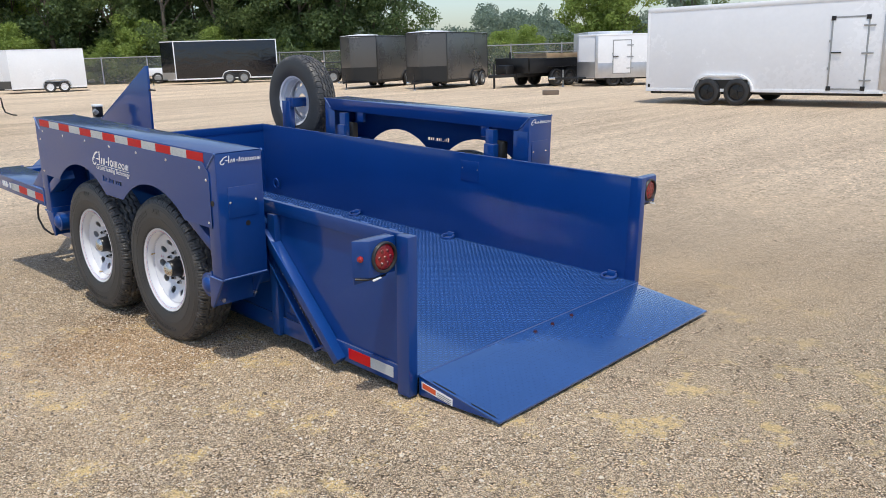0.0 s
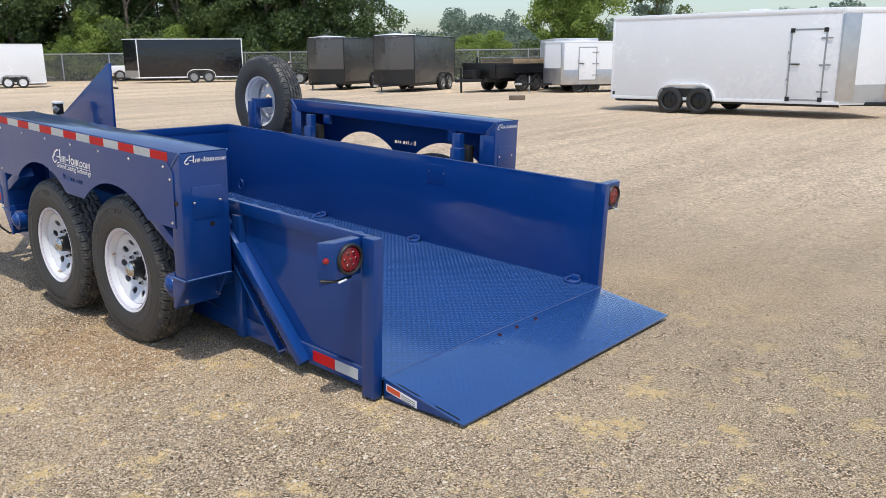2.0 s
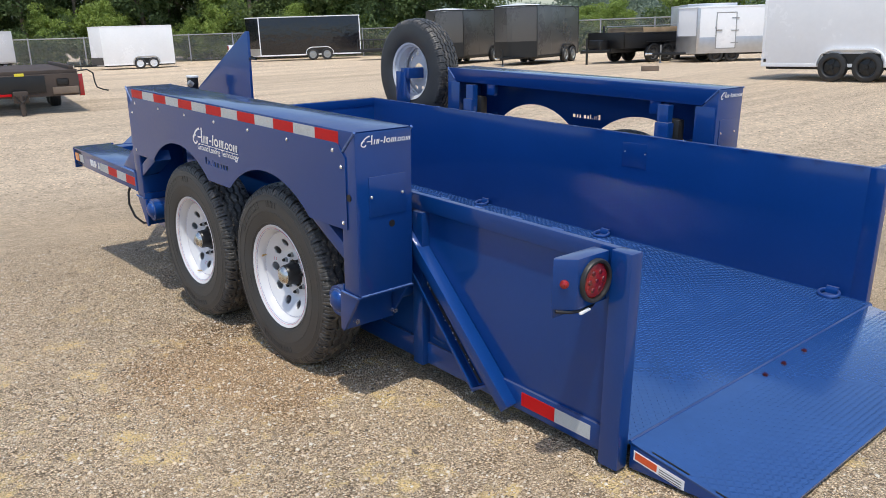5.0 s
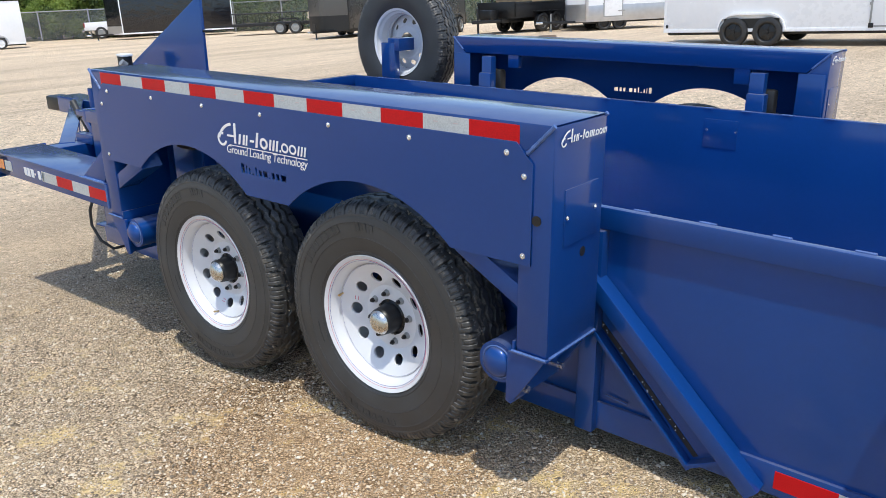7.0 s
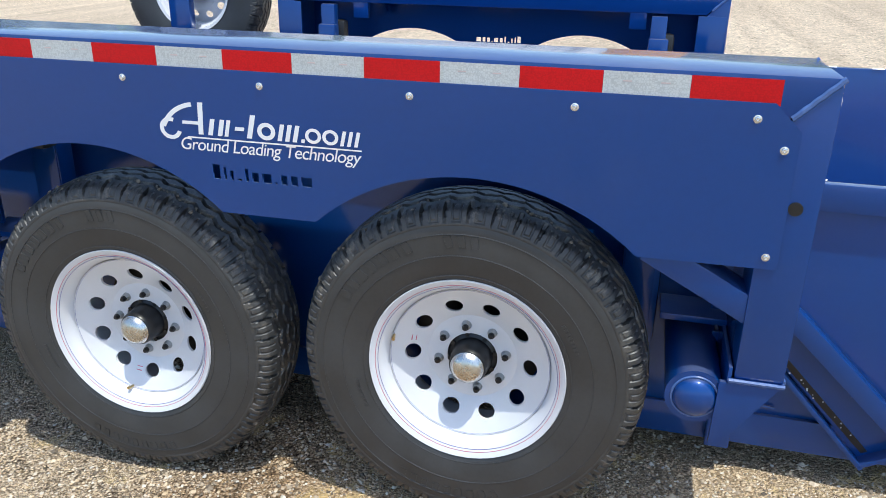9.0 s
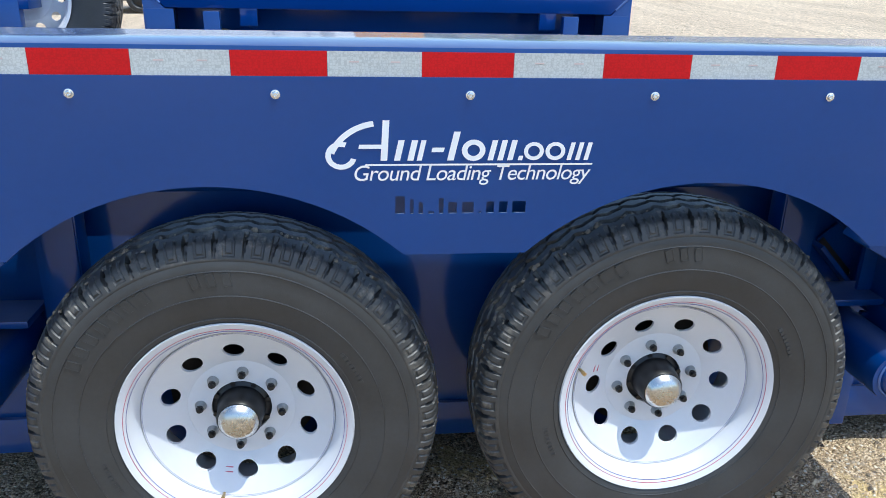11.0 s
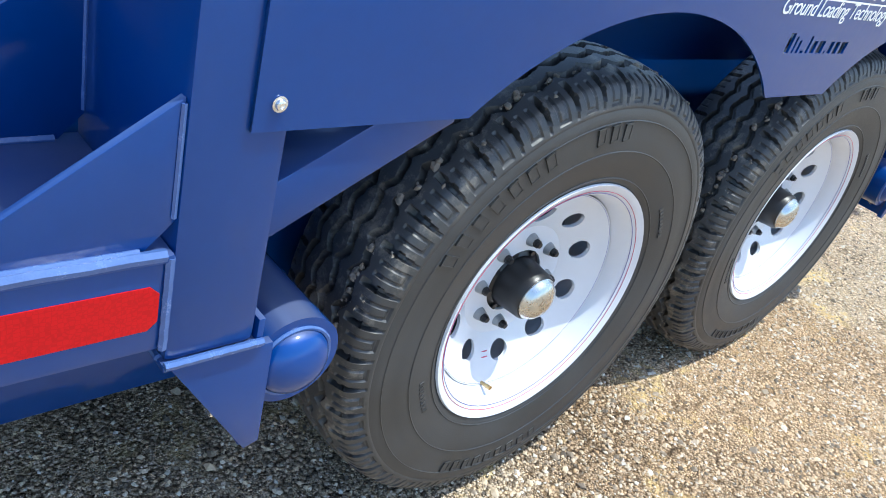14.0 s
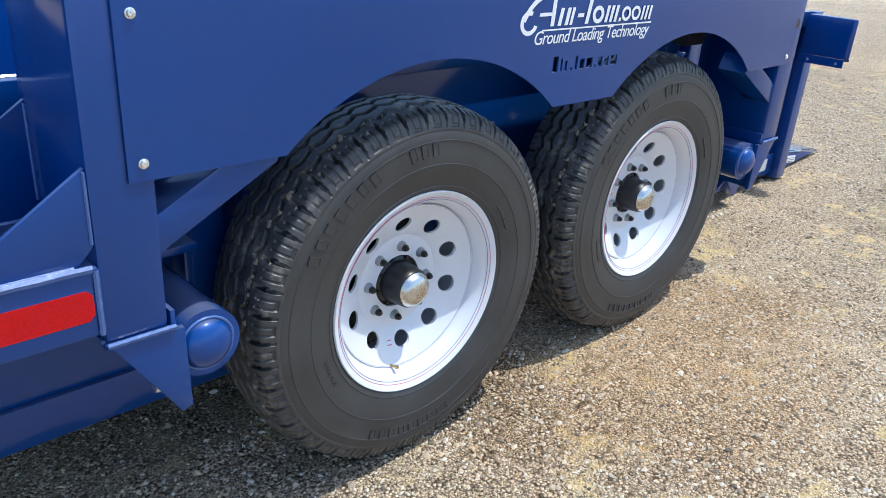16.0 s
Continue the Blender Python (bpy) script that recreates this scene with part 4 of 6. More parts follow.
# ---- the bed ----
L0, L1 = 0.355, WIDE - 0.355          # outer faces of the bed walls
REAR, FRONT = -2.035, 1.88
DECK = 0.178
for X, side in SIDES:
    rear = REAR if side > 0 else REAR + 0.02
    wall = part("side_wall", box(bmesh.new(), X(0.357), X(0.363), rear, FRONT, 0.105, 0.8045, 0.0015), BLUE, trailer, "blue sheet-steel bed wall")
    part("top_rail", box(bmesh.new(), X(0.335), X(0.361), REAR + 0.04, FRONT, 0.742, 0.806, 0.004), BLUE, wall)
    part("bottom_rail", box(bmesh.new(), X(0.345), X(0.3575), REAR + 0.07, FRONT, 0.105, 0.196, 0.003), BLUE, wall)
    part("corner_post", box(bmesh.new(), X(0.312), X(0.3645), rear, rear + 0.075, 0.085, 0.806, 0.006), BLUE, wall)
    # bead of short stitch welds along the top rail, inside
    y = REAR + 0.12
    while y < FRONT - 0.1:
        part("stitch_weld", pipe(bmesh.new(), [(X(0.3632), y, 0.8055), (X(0.3632), y + 0.045, 0.8055)], 0.0042, 6), WELD, wall)
        y += 0.185
    # reinforcing rib on the outside, and the lift brace
    part("rib", box(bmesh.new(), X(0.318), X(0.357), -1.065, -1.005, 0.10, 0.74, 0.004), BLUE, wall)
    brace = part("brace", bar(bmesh.new(), (X(0.325), -0.93, 0.700), (X(0.325), -1.552, 0.110), 0.06, 0.046, (0, -0.7, 0.7), 0.004), BLUE, wall, "blue diagonal lift arm")
    bm = bar(bmesh.new(), (X(0.333), -0.90, 0.60), (X(0.333), -1.372, 0.105), 0.045, 0.012, (0, -0.7, 0.7), 0.002)
    bar(bm, (X(0.333), -1.36, 0.110), (X(0.333), -1.47, 0.172), 0.045, 0.012, (0, 0.7, 0.7), 0.002)
    part("guide_rail", bm, BLUE, brace)
    part("web", prism([(-0.96, 0.655), (-1.508, 0.130), (-1.462, 0.166), (-1.372, 0.118), (-0.905, 0.608)], "x", X(0.344), X(0.350)), BLUE, brace, "blue slide plate")
    part("grease", prism([(-0.910, 0.602), (-1.373, 0.132), (-1.386, 0.140), (-0.919, 0.614)], "x", X(0.3425), X(0.3445)), DARK_STEEL, brace, "streak of black grease")
    flecks, rng = bmesh.new(), random.Random(5)
    for k in range(26):
        d, r_ = rng.random() ** 1.4, 0.0012 + 0.0016 * rng.random()
        bmesh.ops.create_icosphere(flecks, subdivisions=1, radius=r_, matrix=Matrix.Translation((X(0.3415), -1.004 - 0.34 * d + rng.gauss(0, 0.005), 0.516 - 0.345 * d + rng.gauss(0, 0.005))))
    part("grease_fleck", flecks, DECAL, brace, "pale flecks in the grease")
    # the clip is a thin rod that draws a weld line on the wall
    part("clip", rod(bmesh.new(), (X(0.350), -1.09, 0.225), (X(0.350), -1.16, 0.218), 0.003, 8), BLUE, wall)
    # low reflectors
    part("reflector_tape", box(bmesh.new(), X(0.3435), X(0.346), -1.745, -1.59, 0.128, 0.180), TAPE_RED, wall, "red reflective tape")
    part("reflector_tape", box(bmesh.new(), X(0.3435), X(0.346), -1.900, -1.746, 0.128, 0.180), TAPE_WHITE, wall, "silver reflective tape")
    # lamp housing on the corner post: a wedge, with lamp, clearance light and cable
    lamp = part("lamp_housing", prism([(X(0.118), -1.902), (X(0.172), -1.953), (X(0.314), -1.953), (X(0.314), -1.893), (X(0.135), -1.893)], "z", 0.645, 0.802, 0.007), BLUE, trailer, "blue wedge-shaped tail lamp housing", Matrix.Translation((0, 0 if side > 0 else -0.048, 0)))
    face = Matrix.Translation((X(0.248), -1.953, 0.722)) @ Matrix.Rotation(radians(-1 if side > 0 else 1), 4, "Z")
    ring = [(0.0, 0.067), (-0.010, 0.067), (-0.0145, 0.064), (-0.015, 0.060), (-0.013, 0.056), (-0.004, 0.0545)]
    rg = part("grommet", turned(ring, 36, "y"), RUBBER, lamp, "black rubber lamp grommet", face)
    lens = [(-0.003, 0.0545), (-0.006, 0.052), (-0.009, 0.045), (-0.0105, 0.0)]
    part("tail_light", turned(lens, 36, "y"), LENS_RED, lamp, "red round tail light", face)
    bm = bmesh.new()
    for k in range(7):
        a = k * math.tau / 6
        r = 0.0 if k == 6 else 0.030
        rod(bm, (r * math.cos(a), -0.0090, r * math.sin(a)), (r * math.cos(a), -0.0128, r * math.sin(a)), 0.0085, 14, 0.006)
    part("light_cells", bm, LENS_DARK, lamp, "", face)
    mk = [(0.0, 0.0135), (-0.004, 0.0135), (-0.005, 0.010), (-0.011, 0.009), (-0.014, 0.005), (-0.0145, 0.0)]
    part("marker_light", turned(mk, 20, "y"), LENS_RED, lamp, "small red clearance light", Matrix.Translation((X(0.1435), -1.9275, 0.727)) @ Matrix.Rotation(radians(-45 * side), 4, "Z"))
    bm = bmesh.new()
    pipe(bm, [(X(0.285), -1.935, 0.646), (X(0.25), -1.948, 0.640), (X(0.20), -1.950, 0.636), (X(0.16), -1.940, 0.638), (X(0.125), -1.915, 0.642)], 0.005, 6)
    part("cable", bm, BLACK, lamp)
    part("flange", box(bmesh.new(), X(0.135), X(0.312), -1.897, -1.889, 0.612, 0.646, 0.002), BLUE, lamp)
    for xx in (0.16, 0.275):
        part("bolt", rod(bmesh.new(), (X(xx), -1.889, 0.628), (X(xx), -1.884, 0.628), 0.006, 8), ZINC, lamp, "zinc bolt")
    part("bracket", bar(bmesh.new(), (X(0.185), -1.957, 0.632), (X(0.225), -1.960, 0.640), 0.010, 0.006, (0, 0, 1), 0.001), DECAL, lamp, "white wire tie")

part("front_wall", box(bmesh.new(), 0.357, WIDE - 0.357, FRONT - 0.006, FRONT, 0.12, 0.80, 0.0015), BLUE, trailer, "blue sheet-steel bed front")
part("front_rail", box(bmesh.new(), 0.335, WIDE - 0.335, FRONT - 0.01, FRONT + 0.03, 0.742, 0.806, 0.006), BLUE, trailer)
floor = part("deck", box(bmesh.new(), 0.357, WIDE - 0.357, REAR + 0.0, FRONT - 0.004, DECK - 0.012, DECK), BLUE_DECK, trailer, "blue steel tread-plate deck")
part("deck_beam", boxes(*[(0.37, WIDE - 0.37, y - 0.03, y + 0.03, 0.115, DECK - 0.012) for y in (-1.8, -1.2, -0.6, 0.0, 0.6, 1.2, 1.7)]), BLUE, trailer)


def tread_lugs(x0, x1, y0, y1, zf, h, pitch=0.0185):
    """Raised bars of tread plate in alternating directions, joined."""
    v, f = [], []
    nx, ny = int((x1 - x0) / pitch), int((y1 - y0) / pitch)
    for j in range(ny):
        for i in range(nx):
            cx, cy = x0 + (i + 0.5) * pitch, y0 + (j + 0.5) * pitch
            a = radians(45 if (i + j) % 2 else -45)
            c, s = math.cos(a), math.sin(a)
            base = len(v)
            for lx, ly, lz in ((-0.0100, 0, 0), (0, -0.0033, 0), (0.0100, 0, 0), (0, 0.0033, 0), (-0.0045, 0, h), (0.0045, 0, h)):
                px, py = cx + lx * c - ly * s, cy + lx * s + ly * c
                v.append((px, py, zf(py) + lz - 0.0002))
            f += [(base, base + 1, base + 5, base + 4), (base + 1, base + 2, base + 5), (base + 2, base + 3, base + 4, base + 5), (base + 3, base, base + 4)]
    me = mesh_from("tread_pattern", v, f)
    smooth(me, 60)
    me.materials.append(BLUE_DECK)
    return me


pattern = new("tread_pattern", tread_lugs(0.372, WIDE - 0.372, REAR + 0.01, FRONT - 0.01, lambda y: DECK, 0.0014))
pattern.parent = floor
tagged(pattern, "raised diamond tread pattern", kind="stuff")
part("deck_margin", box(bmesh.new(), L0 + 0.008, L0 + 0.10, REAR + 0.10, FRONT - 0.01, DECK + 0.0005, DECK + 0.0045, 0.001), BLUE_DECK, floor)

# ---- the ramp ----
LABEL_ORANGE = material("orange_label", (0.72, 0.10, 0.03), 0.45)
LENS_DEEP = material("deep_red_lens", (0.06, 0.006, 0.007), 0.15, vary=0.3, scale=60, coat=0.5)
TIP_Y, TIP_Z = -2.50, 0.124
RX0, RX1 = 0.362, WIDE - 0.40


def ramp_z(y):
    return DECK + 0.002 + (TIP_Z - DECK) * (REAR - 0.012 - y) / (REAR - 0.012 - TIP_Y)


ramp = part("ramp", prism([(REAR - 0.012, DECK + 0.002), (TIP_Y, TIP_Z), (TIP_Y, TIP_Z - 0.010), (REAR - 0.012, DECK - 0.008)], "x", RX0, RX1 + 0.0, 0.0015), BLUE_DECK, trailer, "blue steel loading ramp resting on gravel")
pattern = new("tread_pattern", tread_lugs(RX0 + 0.01, RX1 - 0.01, TIP_Y + 0.01, REAR - 0.05, ramp_z, 0.0005))
pattern.parent = ramp
tagged(pattern, "worn raised tread pattern", kind="stuff")
for xx in (RX0, RX1 - 0.008):
    part("cheek", prism([(REAR - 0.012, DECK), (TIP_Y + 0.03, TIP_Z - 0.004), (REAR - 0.012, 0.088)], "x", xx, xx + 0.008, 0.001), BLUE, ramp)
part("hinge_tube", rod(bmesh.new(), (0.37, REAR - 0.004, DECK - 0.006), (WIDE - 0.37, REAR - 0.004, DECK - 0.006), 0.008, 10), BLUE, ramp)
for xx, yy in ((1.142, -2.085), (1.291, -2.082), (1.466, -2.079)):
    bm = rod(bmesh.new(), (xx, yy, ramp_z(yy) - 0.002), (xx, yy, ramp_z(yy) + 0.003), 0.011, 16)
    rod(bm, (xx, yy, ramp_z(yy) + 0.003), (xx, yy, ramp_z(yy) + 0.008), 0.007, 10)
    part("deck_light", bm, LENS_DEEP, ramp, "small red marker light")
part("warning_label", prism([(-2.062, 0.124), (-2.062, 0.158), (-2.245, 0.137), (-2.245, 0.104)], "x", RX0 - 0.0012, RX0 + 0.0004), DECAL, ramp, "white and orange warning label")
part("label_band", prism([(-2.068, 0.129), (-2.068, 0.153), (-2.148, 0.1440), (-2.148, 0.1200)], "x", RX0 - 0.0018, RX0 - 0.0012), LABEL_ORANGE, ramp, "orange warning band")
bm = bmesh.new()
for k in range(3):
    z = 0.134 - k * 0.0085
    b2 = prism([(-2.156, z), (-2.156, z + 0.0026), (-2.236, z - 0.0065), (-2.236, z - 0.0091)], "x", RX0 - 0.0016, RX0 - 0.0012)
    me = bpy.data.meshes.new("t")
    b2.to_mesh(me)
    bm.from_mesh(me)
    b2.free()
part("label_print", bm, DARK_STEEL, ramp)
for y0, xx in ((-2.12, 0.40), (-2.34, 0.40)):
    part("slot", bar(bmesh.new(), (RX0 + 0.012, y0, ramp_z(y0) + 0.001), (RX0 + 0.014, y0 - 0.13, ramp_z(y0 - 0.13) + 0.001), 0.005, 0.002, (0, 0, 1), 0), DARK_STEEL, ramp)


# ---- tie-down rings ----
def tie_down(x, y):
    """A forged lashing ring lying on the deck under a welded strap."""
    base = part("tie_down", turned([(0.0, 0.030), (0.002, 0.030), (0.003, 0.027), (0.003, 0.0)], 20, "z"), BLUE, trailer, "blue tie-down ring lying under its welded strap", Matrix.Translation((x, y, DECK + 0.001)))
    part("ring", pipe(bmesh.new(), [(-0.010 + 0.041 * math.cos(a), 0.045 * math.sin(a), 0.012 + 0.008 * math.cos(a)) for a in np.linspace(0, math.tau, 33)], 0.0085, 8), BLUE, base)
    hood = [(0.012, 0.0), (0.014, 0.022), (0.022, 0.034), (0.036, 0.037), (0.048, 0.030), (0.052, 0.0), (0.045, 0.0), (0.041, 0.025), (0.033, 0.029), (0.024, 0.026), (0.020, 0.018), (0.019, 0.0)]
    part("strap", prism(hood, "y", -0.029, 0.029), BLUE, base)


for yy in (-1.86, -0.50, 0.55):
    tie_down(WIDE - 0.395, yy)
    tie_down(0.42, yy)
for X, side in SIDES:
    base = part("tie_ring", box(bmesh.new(), X(0.366), X(0.372), FRONT - 0.24, FRONT - 0.16, 0.23, 0.30, 0.002), BLUE, trailer, "blue welded lashing ring")
    part("ring", pipe(bmesh.new(), [(X(0.385), FRONT - 0.20 + 0.035 * math.cos(a), 0.285 + 0.042 * math.sin(a)) for a in np.linspace(0, math.tau, 24)], 0.007, 8), BLUE, base)
# plate behind the far wall's rivets
for k, (yy, zz) in enumerate(((-0.600, 0.702), (-0.742, 0.702))):
    part("rivet", rod(bmesh.new(), (WIDE - 0.364, yy, zz), (WIDE - 0.367, yy, zz), 0.006, 10), ZINC, trailer, "bright rivet")
part("cover_plate", box(bmesh.new(), WIDE - 0.3662, WIDE - 0.363, -0.75, -0.585, 0.615, 0.755, 0.001), BLUE, trailer)

# ---- front frame, tongue and spare ----
for X, side in SIDES:
    rail = part("front_side_rail", box(bmesh.new(), X(0.0), X(0.15), 1.088, 2.215, 0.498, 0.604, 0.006), BLUE, trailer, "blue front frame rail")
    part("rail_top", box(bmesh.new(), X(-0.004), X(0.24), 1.093, 2.22, 0.600, 0.608, 0.002), BLUE, rail)
    part("end_plate", box(bmesh.new(), X(-0.004), X(0.26), 2.213, 2.221, 0.47, 0.608, 0.002), BLUE, rail)
    for xx, top, reach in ((0.006, 0.752, 1.30), (0.225, 0.80, 1.36)):
        part("gusset", prism([(1.118, 0.608), (1.092, 0.636), (1.092, top), (reach, 0.608)], "x", X(xx), X(xx + 0.010), 0.0015), BLUE, rail)
        part("weld", pipe(bmesh.new(), [(X(xx), 1.0935, 0.640 + (top - 0.645) * k / 24) for k in range(25)], 0.0028, 6), WELD, rail)
        part("weld", pipe(bmesh.new(), [(X(xx - 0.001 + 0.0005 * math.sin(k * 2.1)), 1.122 + (reach - 1.14) * k / 24, 0.6095) for k in range(25)], 0.0048, 6), WELD, rail)
    part("weld", pipe(bmesh.new(), [(X(-0.001), 1.096 + 0.0003 * math.sin(k * 2.2), 0.500 + 0.104 * k / 16) for k in range(17)], 0.0045, 6), WELD, rail)
    bm = bmesh.new()
    pipe(bm, [(X(0.0), y, 0.607 + 0.0004 * math.sin(y * 90)) for y in np.linspace(1.10, 1.32, 14)], 0.006, 6)
    part("weld", bm, WELD, rail)
    y, k = 1.103, 0
    while k < 4:
        tape_strip(X, 0.0, y, y + 0.1492, 0.526, 0.575, k % 2 == 0, rail, 0.009 if k == 0 else 0.0)
        y += 0.150
        k += 1
    for k, wd in enumerate((0.030, 0.026, 0.030, 0.010, 0.026, 0.024)):
        part("decal_bar", box(bmesh.new(), X(-0.0012), X(0.001), 1.89 - k * 0.037 - wd, 1.89 - k * 0.037, 0.530 if k != 3 else 0.545, 0.570 if k != 3 else 0.553), DECAL, rail, "white vinyl bar")
    for yy in (2.03, 2.12):
        part("reflector_tape", box(bmesh.new(), X(-0.0012), X(0.001), yy, yy + 0.075, 0.526, 0.575), TAPE_WHITE if yy < 2.1 else LENS_AMBER, rail, "pale reflective tape" if yy < 2.1 else "amber side reflector")
part("front_crossmember", box(bmesh.new(), 0.0, WIDE, 2.06, 2.20, 0.498, 0.60, 0.006), BLUE, trailer)
part("front_crossmember", box(bmesh.new(), 0.24, WIDE - 0.24, 1.93, 2.0, 0.40, 0.52, 0.006), BLUE, trailer)
CX = WIDE / 2
for s in (-1, 1):
    part("tongue_beam", bar(bmesh.new(), (CX + s * 0.95, 2.15, 0.55), (CX + s * 0.10, 3.75, 0.55), 0.08, 0.11, (0, 0, 1), 0.006), BLUE, trailer, "blue A-frame tongue beam")
part("tongue_beam", box(bmesh.new(), CX - 0.09, CX + 0.09, 2.2, 4.1, 0.48, 0.60, 0.006), BLUE, trailer)
part("coupler", box(bmesh.new(), CX - 0.07, CX + 0.07, 4.1, 4.35, 0.47, 0.58, 0.02), BLACK, trailer, "black ball coupler")
part("tongue_gusset", prism([(2.40, 0.58), (2.40, 1.325), (2.43, 1.325), (3.78, 0.62), (3.78, 0.58)], "x", 1.415, 1.437, 0.004), BLUE, trailer, "tall blue triangular tongue plate")
wn_ = part("winch", box(bmesh.new(), 1.19, 1.26, 3.01, 3.09, 0.85, 0.955, 0.012), BLACK, trailer, "black winch box with white lid")
part("lid", box(bmesh.new(), 1.187, 1.263, 3.005, 3.095, 0.945, 0.962, 0.006), DECAL, wn_)
part("stand", box(bmesh.new(), 1.18, 1.24, 3.02, 3.08, 0.59, 0.85, 0.004), GALV, wn_)
part("hook", rod(bmesh.new(), (1.426, 2.42, 1.12), (1.426, 2.30, 1.12), 0.008, 8), DARK_STEEL, trailer, "short dark steel hook pin")
part("plug", rod(bmesh.new(), (1.165, 2.99, 0.915), (1.195, 2.99, 0.89), 0.022, 14), GALV, wn_)
jack = part("tongue_jack", rod(bmesh.new(), (CX - 0.25, 3.2, 0.0), (CX - 0.25, 3.2, 0.74), 0.03, 18), BLUE, trailer, "blue tongue jack")
part("foot", box(bmesh.new(), CX - 0.33, CX - 0.17, 3.12, 3.28, -0.225, -0.21, 0.004), BLUE, jack)
part("shaft", rod(bmesh.new(), (CX - 0.25, 3.2, -0.22), (CX - 0.25, 3.2, 0.05), 0.022, 14), ZINC, jack)
crank = part("pump_handle", rod(bmesh.new(), (0.46, 2.10, 0.62), (0.48, 2.30, 0.785), 0.011, 12), DARK_STEEL, trailer, "pump handle with black grip")
part("grip", rod(bmesh.new(), (0.470, 2.21, 0.71), (0.482, 2.305, 0.79), 0.018, 14), RUBBER, crank)
part("pump_body", boxes((0.40, 0.52, 1.98, 2.16, 0.600, 0.65)), BLUE, crank)
bm = bar(bmesh.new(), (0.45, 2.16, 0.755), (0.45, 1.90, 0.750), 0.06, 0.03)
bar(bm, (0.45, 2.10, 0.74), (0.45, 1.94, 0.57), 0.05, 0.04)
part("pump_frame", bm, BLUE, trailer)
bm = pipe(bmesh.new(), [(0.05, 1.33, 0.50), (0.035, 1.35, 0.44), (0.03, 1.345, 0.37), (0.045, 1.31, 0.30), (0.08, 1.275, 0.26), (0.14, 1.27, 0.26), (0.20, 1.30, 0.33), (0.25, 1.34, 0.46)], 0.007, 8)
part("hose", bm, RUBBER, trailer, "thin black hydraulic hose")

spare = build_wheel(Matrix.Identity(4), 0.4, hub=False)
spare["label"] = "white spare wheel with black trailer tyre"
spare.matrix_basis = Matrix.Translation((2.47, 1.62, 1.02)) @ Matrix.Rotation(math.pi, 4, "Z") @ Matrix.Rotation(0.4, 4, "X")
mount = part("spare_mount", box(bmesh.new(), 2.335, 2.385, 1.60, 1.72, 0.60, 1.02, 0.004), BLUE, trailer, "blue spare wheel bracket")
part("arm", box(bmesh.new(), 2.337, 2.52, 1.56, 1.66, 0.97, 1.05, 0.004), BLUE, mount)


# ---- parked trailers and vehicles round the lot ----
def road_wheel(parent, m, r=0.33, w=0.2, rim=None, label="small black trailer wheel"):
    """A wheel of a parked trailer; its outer face looks to -y of m."""
    wh = new("wheel")
    wh.parent = parent
    wh.matrix_basis = m
    wh["label"] = label
    h = w / 2
    prof = [(-h * 0.8, r * 0.62), (-h, r * 0.70), (-h * 1.02, r * 0.86), (-h * 0.86, r * 0.97), (-h * 0.5, r), (-h * 0.45, r * 0.975), (-h * 0.36, r), (0, r), (h * 0.36, r), (h * 0.45, r * 0.975), (h * 0.5, r), (h * 0.86, r * 0.97), (h, r * 0.86), (h * 0.8, r * 0.62)]
    part("tyre", turned(prof, 36, "y"), RUBBER, wh)
    rp = [(-h * 0.86, r * 0.64), (-h * 0.80, r * 0.60), (-h * 0.45, r * 0.56), (-h * 0.5, r * 0.42), (-h * 0.65, r * 0.30), (-h * 0.62, r * 0.14), (-h * 0.95, r * 0.13), (-h * 1.0, 0.0)]
    rm = part("rim", turned(rp, 30, "y"), rim or BLACK, wh)
    bm = bmesh.new()
    for k in range(5):
        a = k * math.tau / 5
        bar(bm, (r * 0.16 * math.cos(a), -h * 0.62, r * 0.16 * math.sin(a)), (r * 0.55 * math.cos(a), -h * 0.60, r * 0.55 * math.sin(a)), r * 0.12, 0.02, (0, 1, 0), 0.004)
    part("spoke", bm, rim or BLACK, rm)
    return wh


def arch_fender(parent, cx, y0, y1, r, half, mat, top):
    """A twin wheel fender as one rounded band."""
    pts = []
    for k in range(9):
        a = math.pi - k * math.pi / 16
        pts.append((cx - half + r * math.cos(a), r * math.sin(a)))
    for k in range(9):
        a = math.pi / 2 - k * math.pi / 16
        pts.append((cx + half + r * math.cos(a), r * math.sin(a)))
    outer = [(u, top - r + v) for u, v in pts]
    inner = [(u if abs(u - cx) < half else cx + (u - cx) * 0.955, v - 0.045 if abs(u - cx) <= half + r * 0.7 else v) for u, v in outer]
    return part("wheel_arch", prism(outer + list(reversed(inner)), "y", y0, y1), mat, parent)


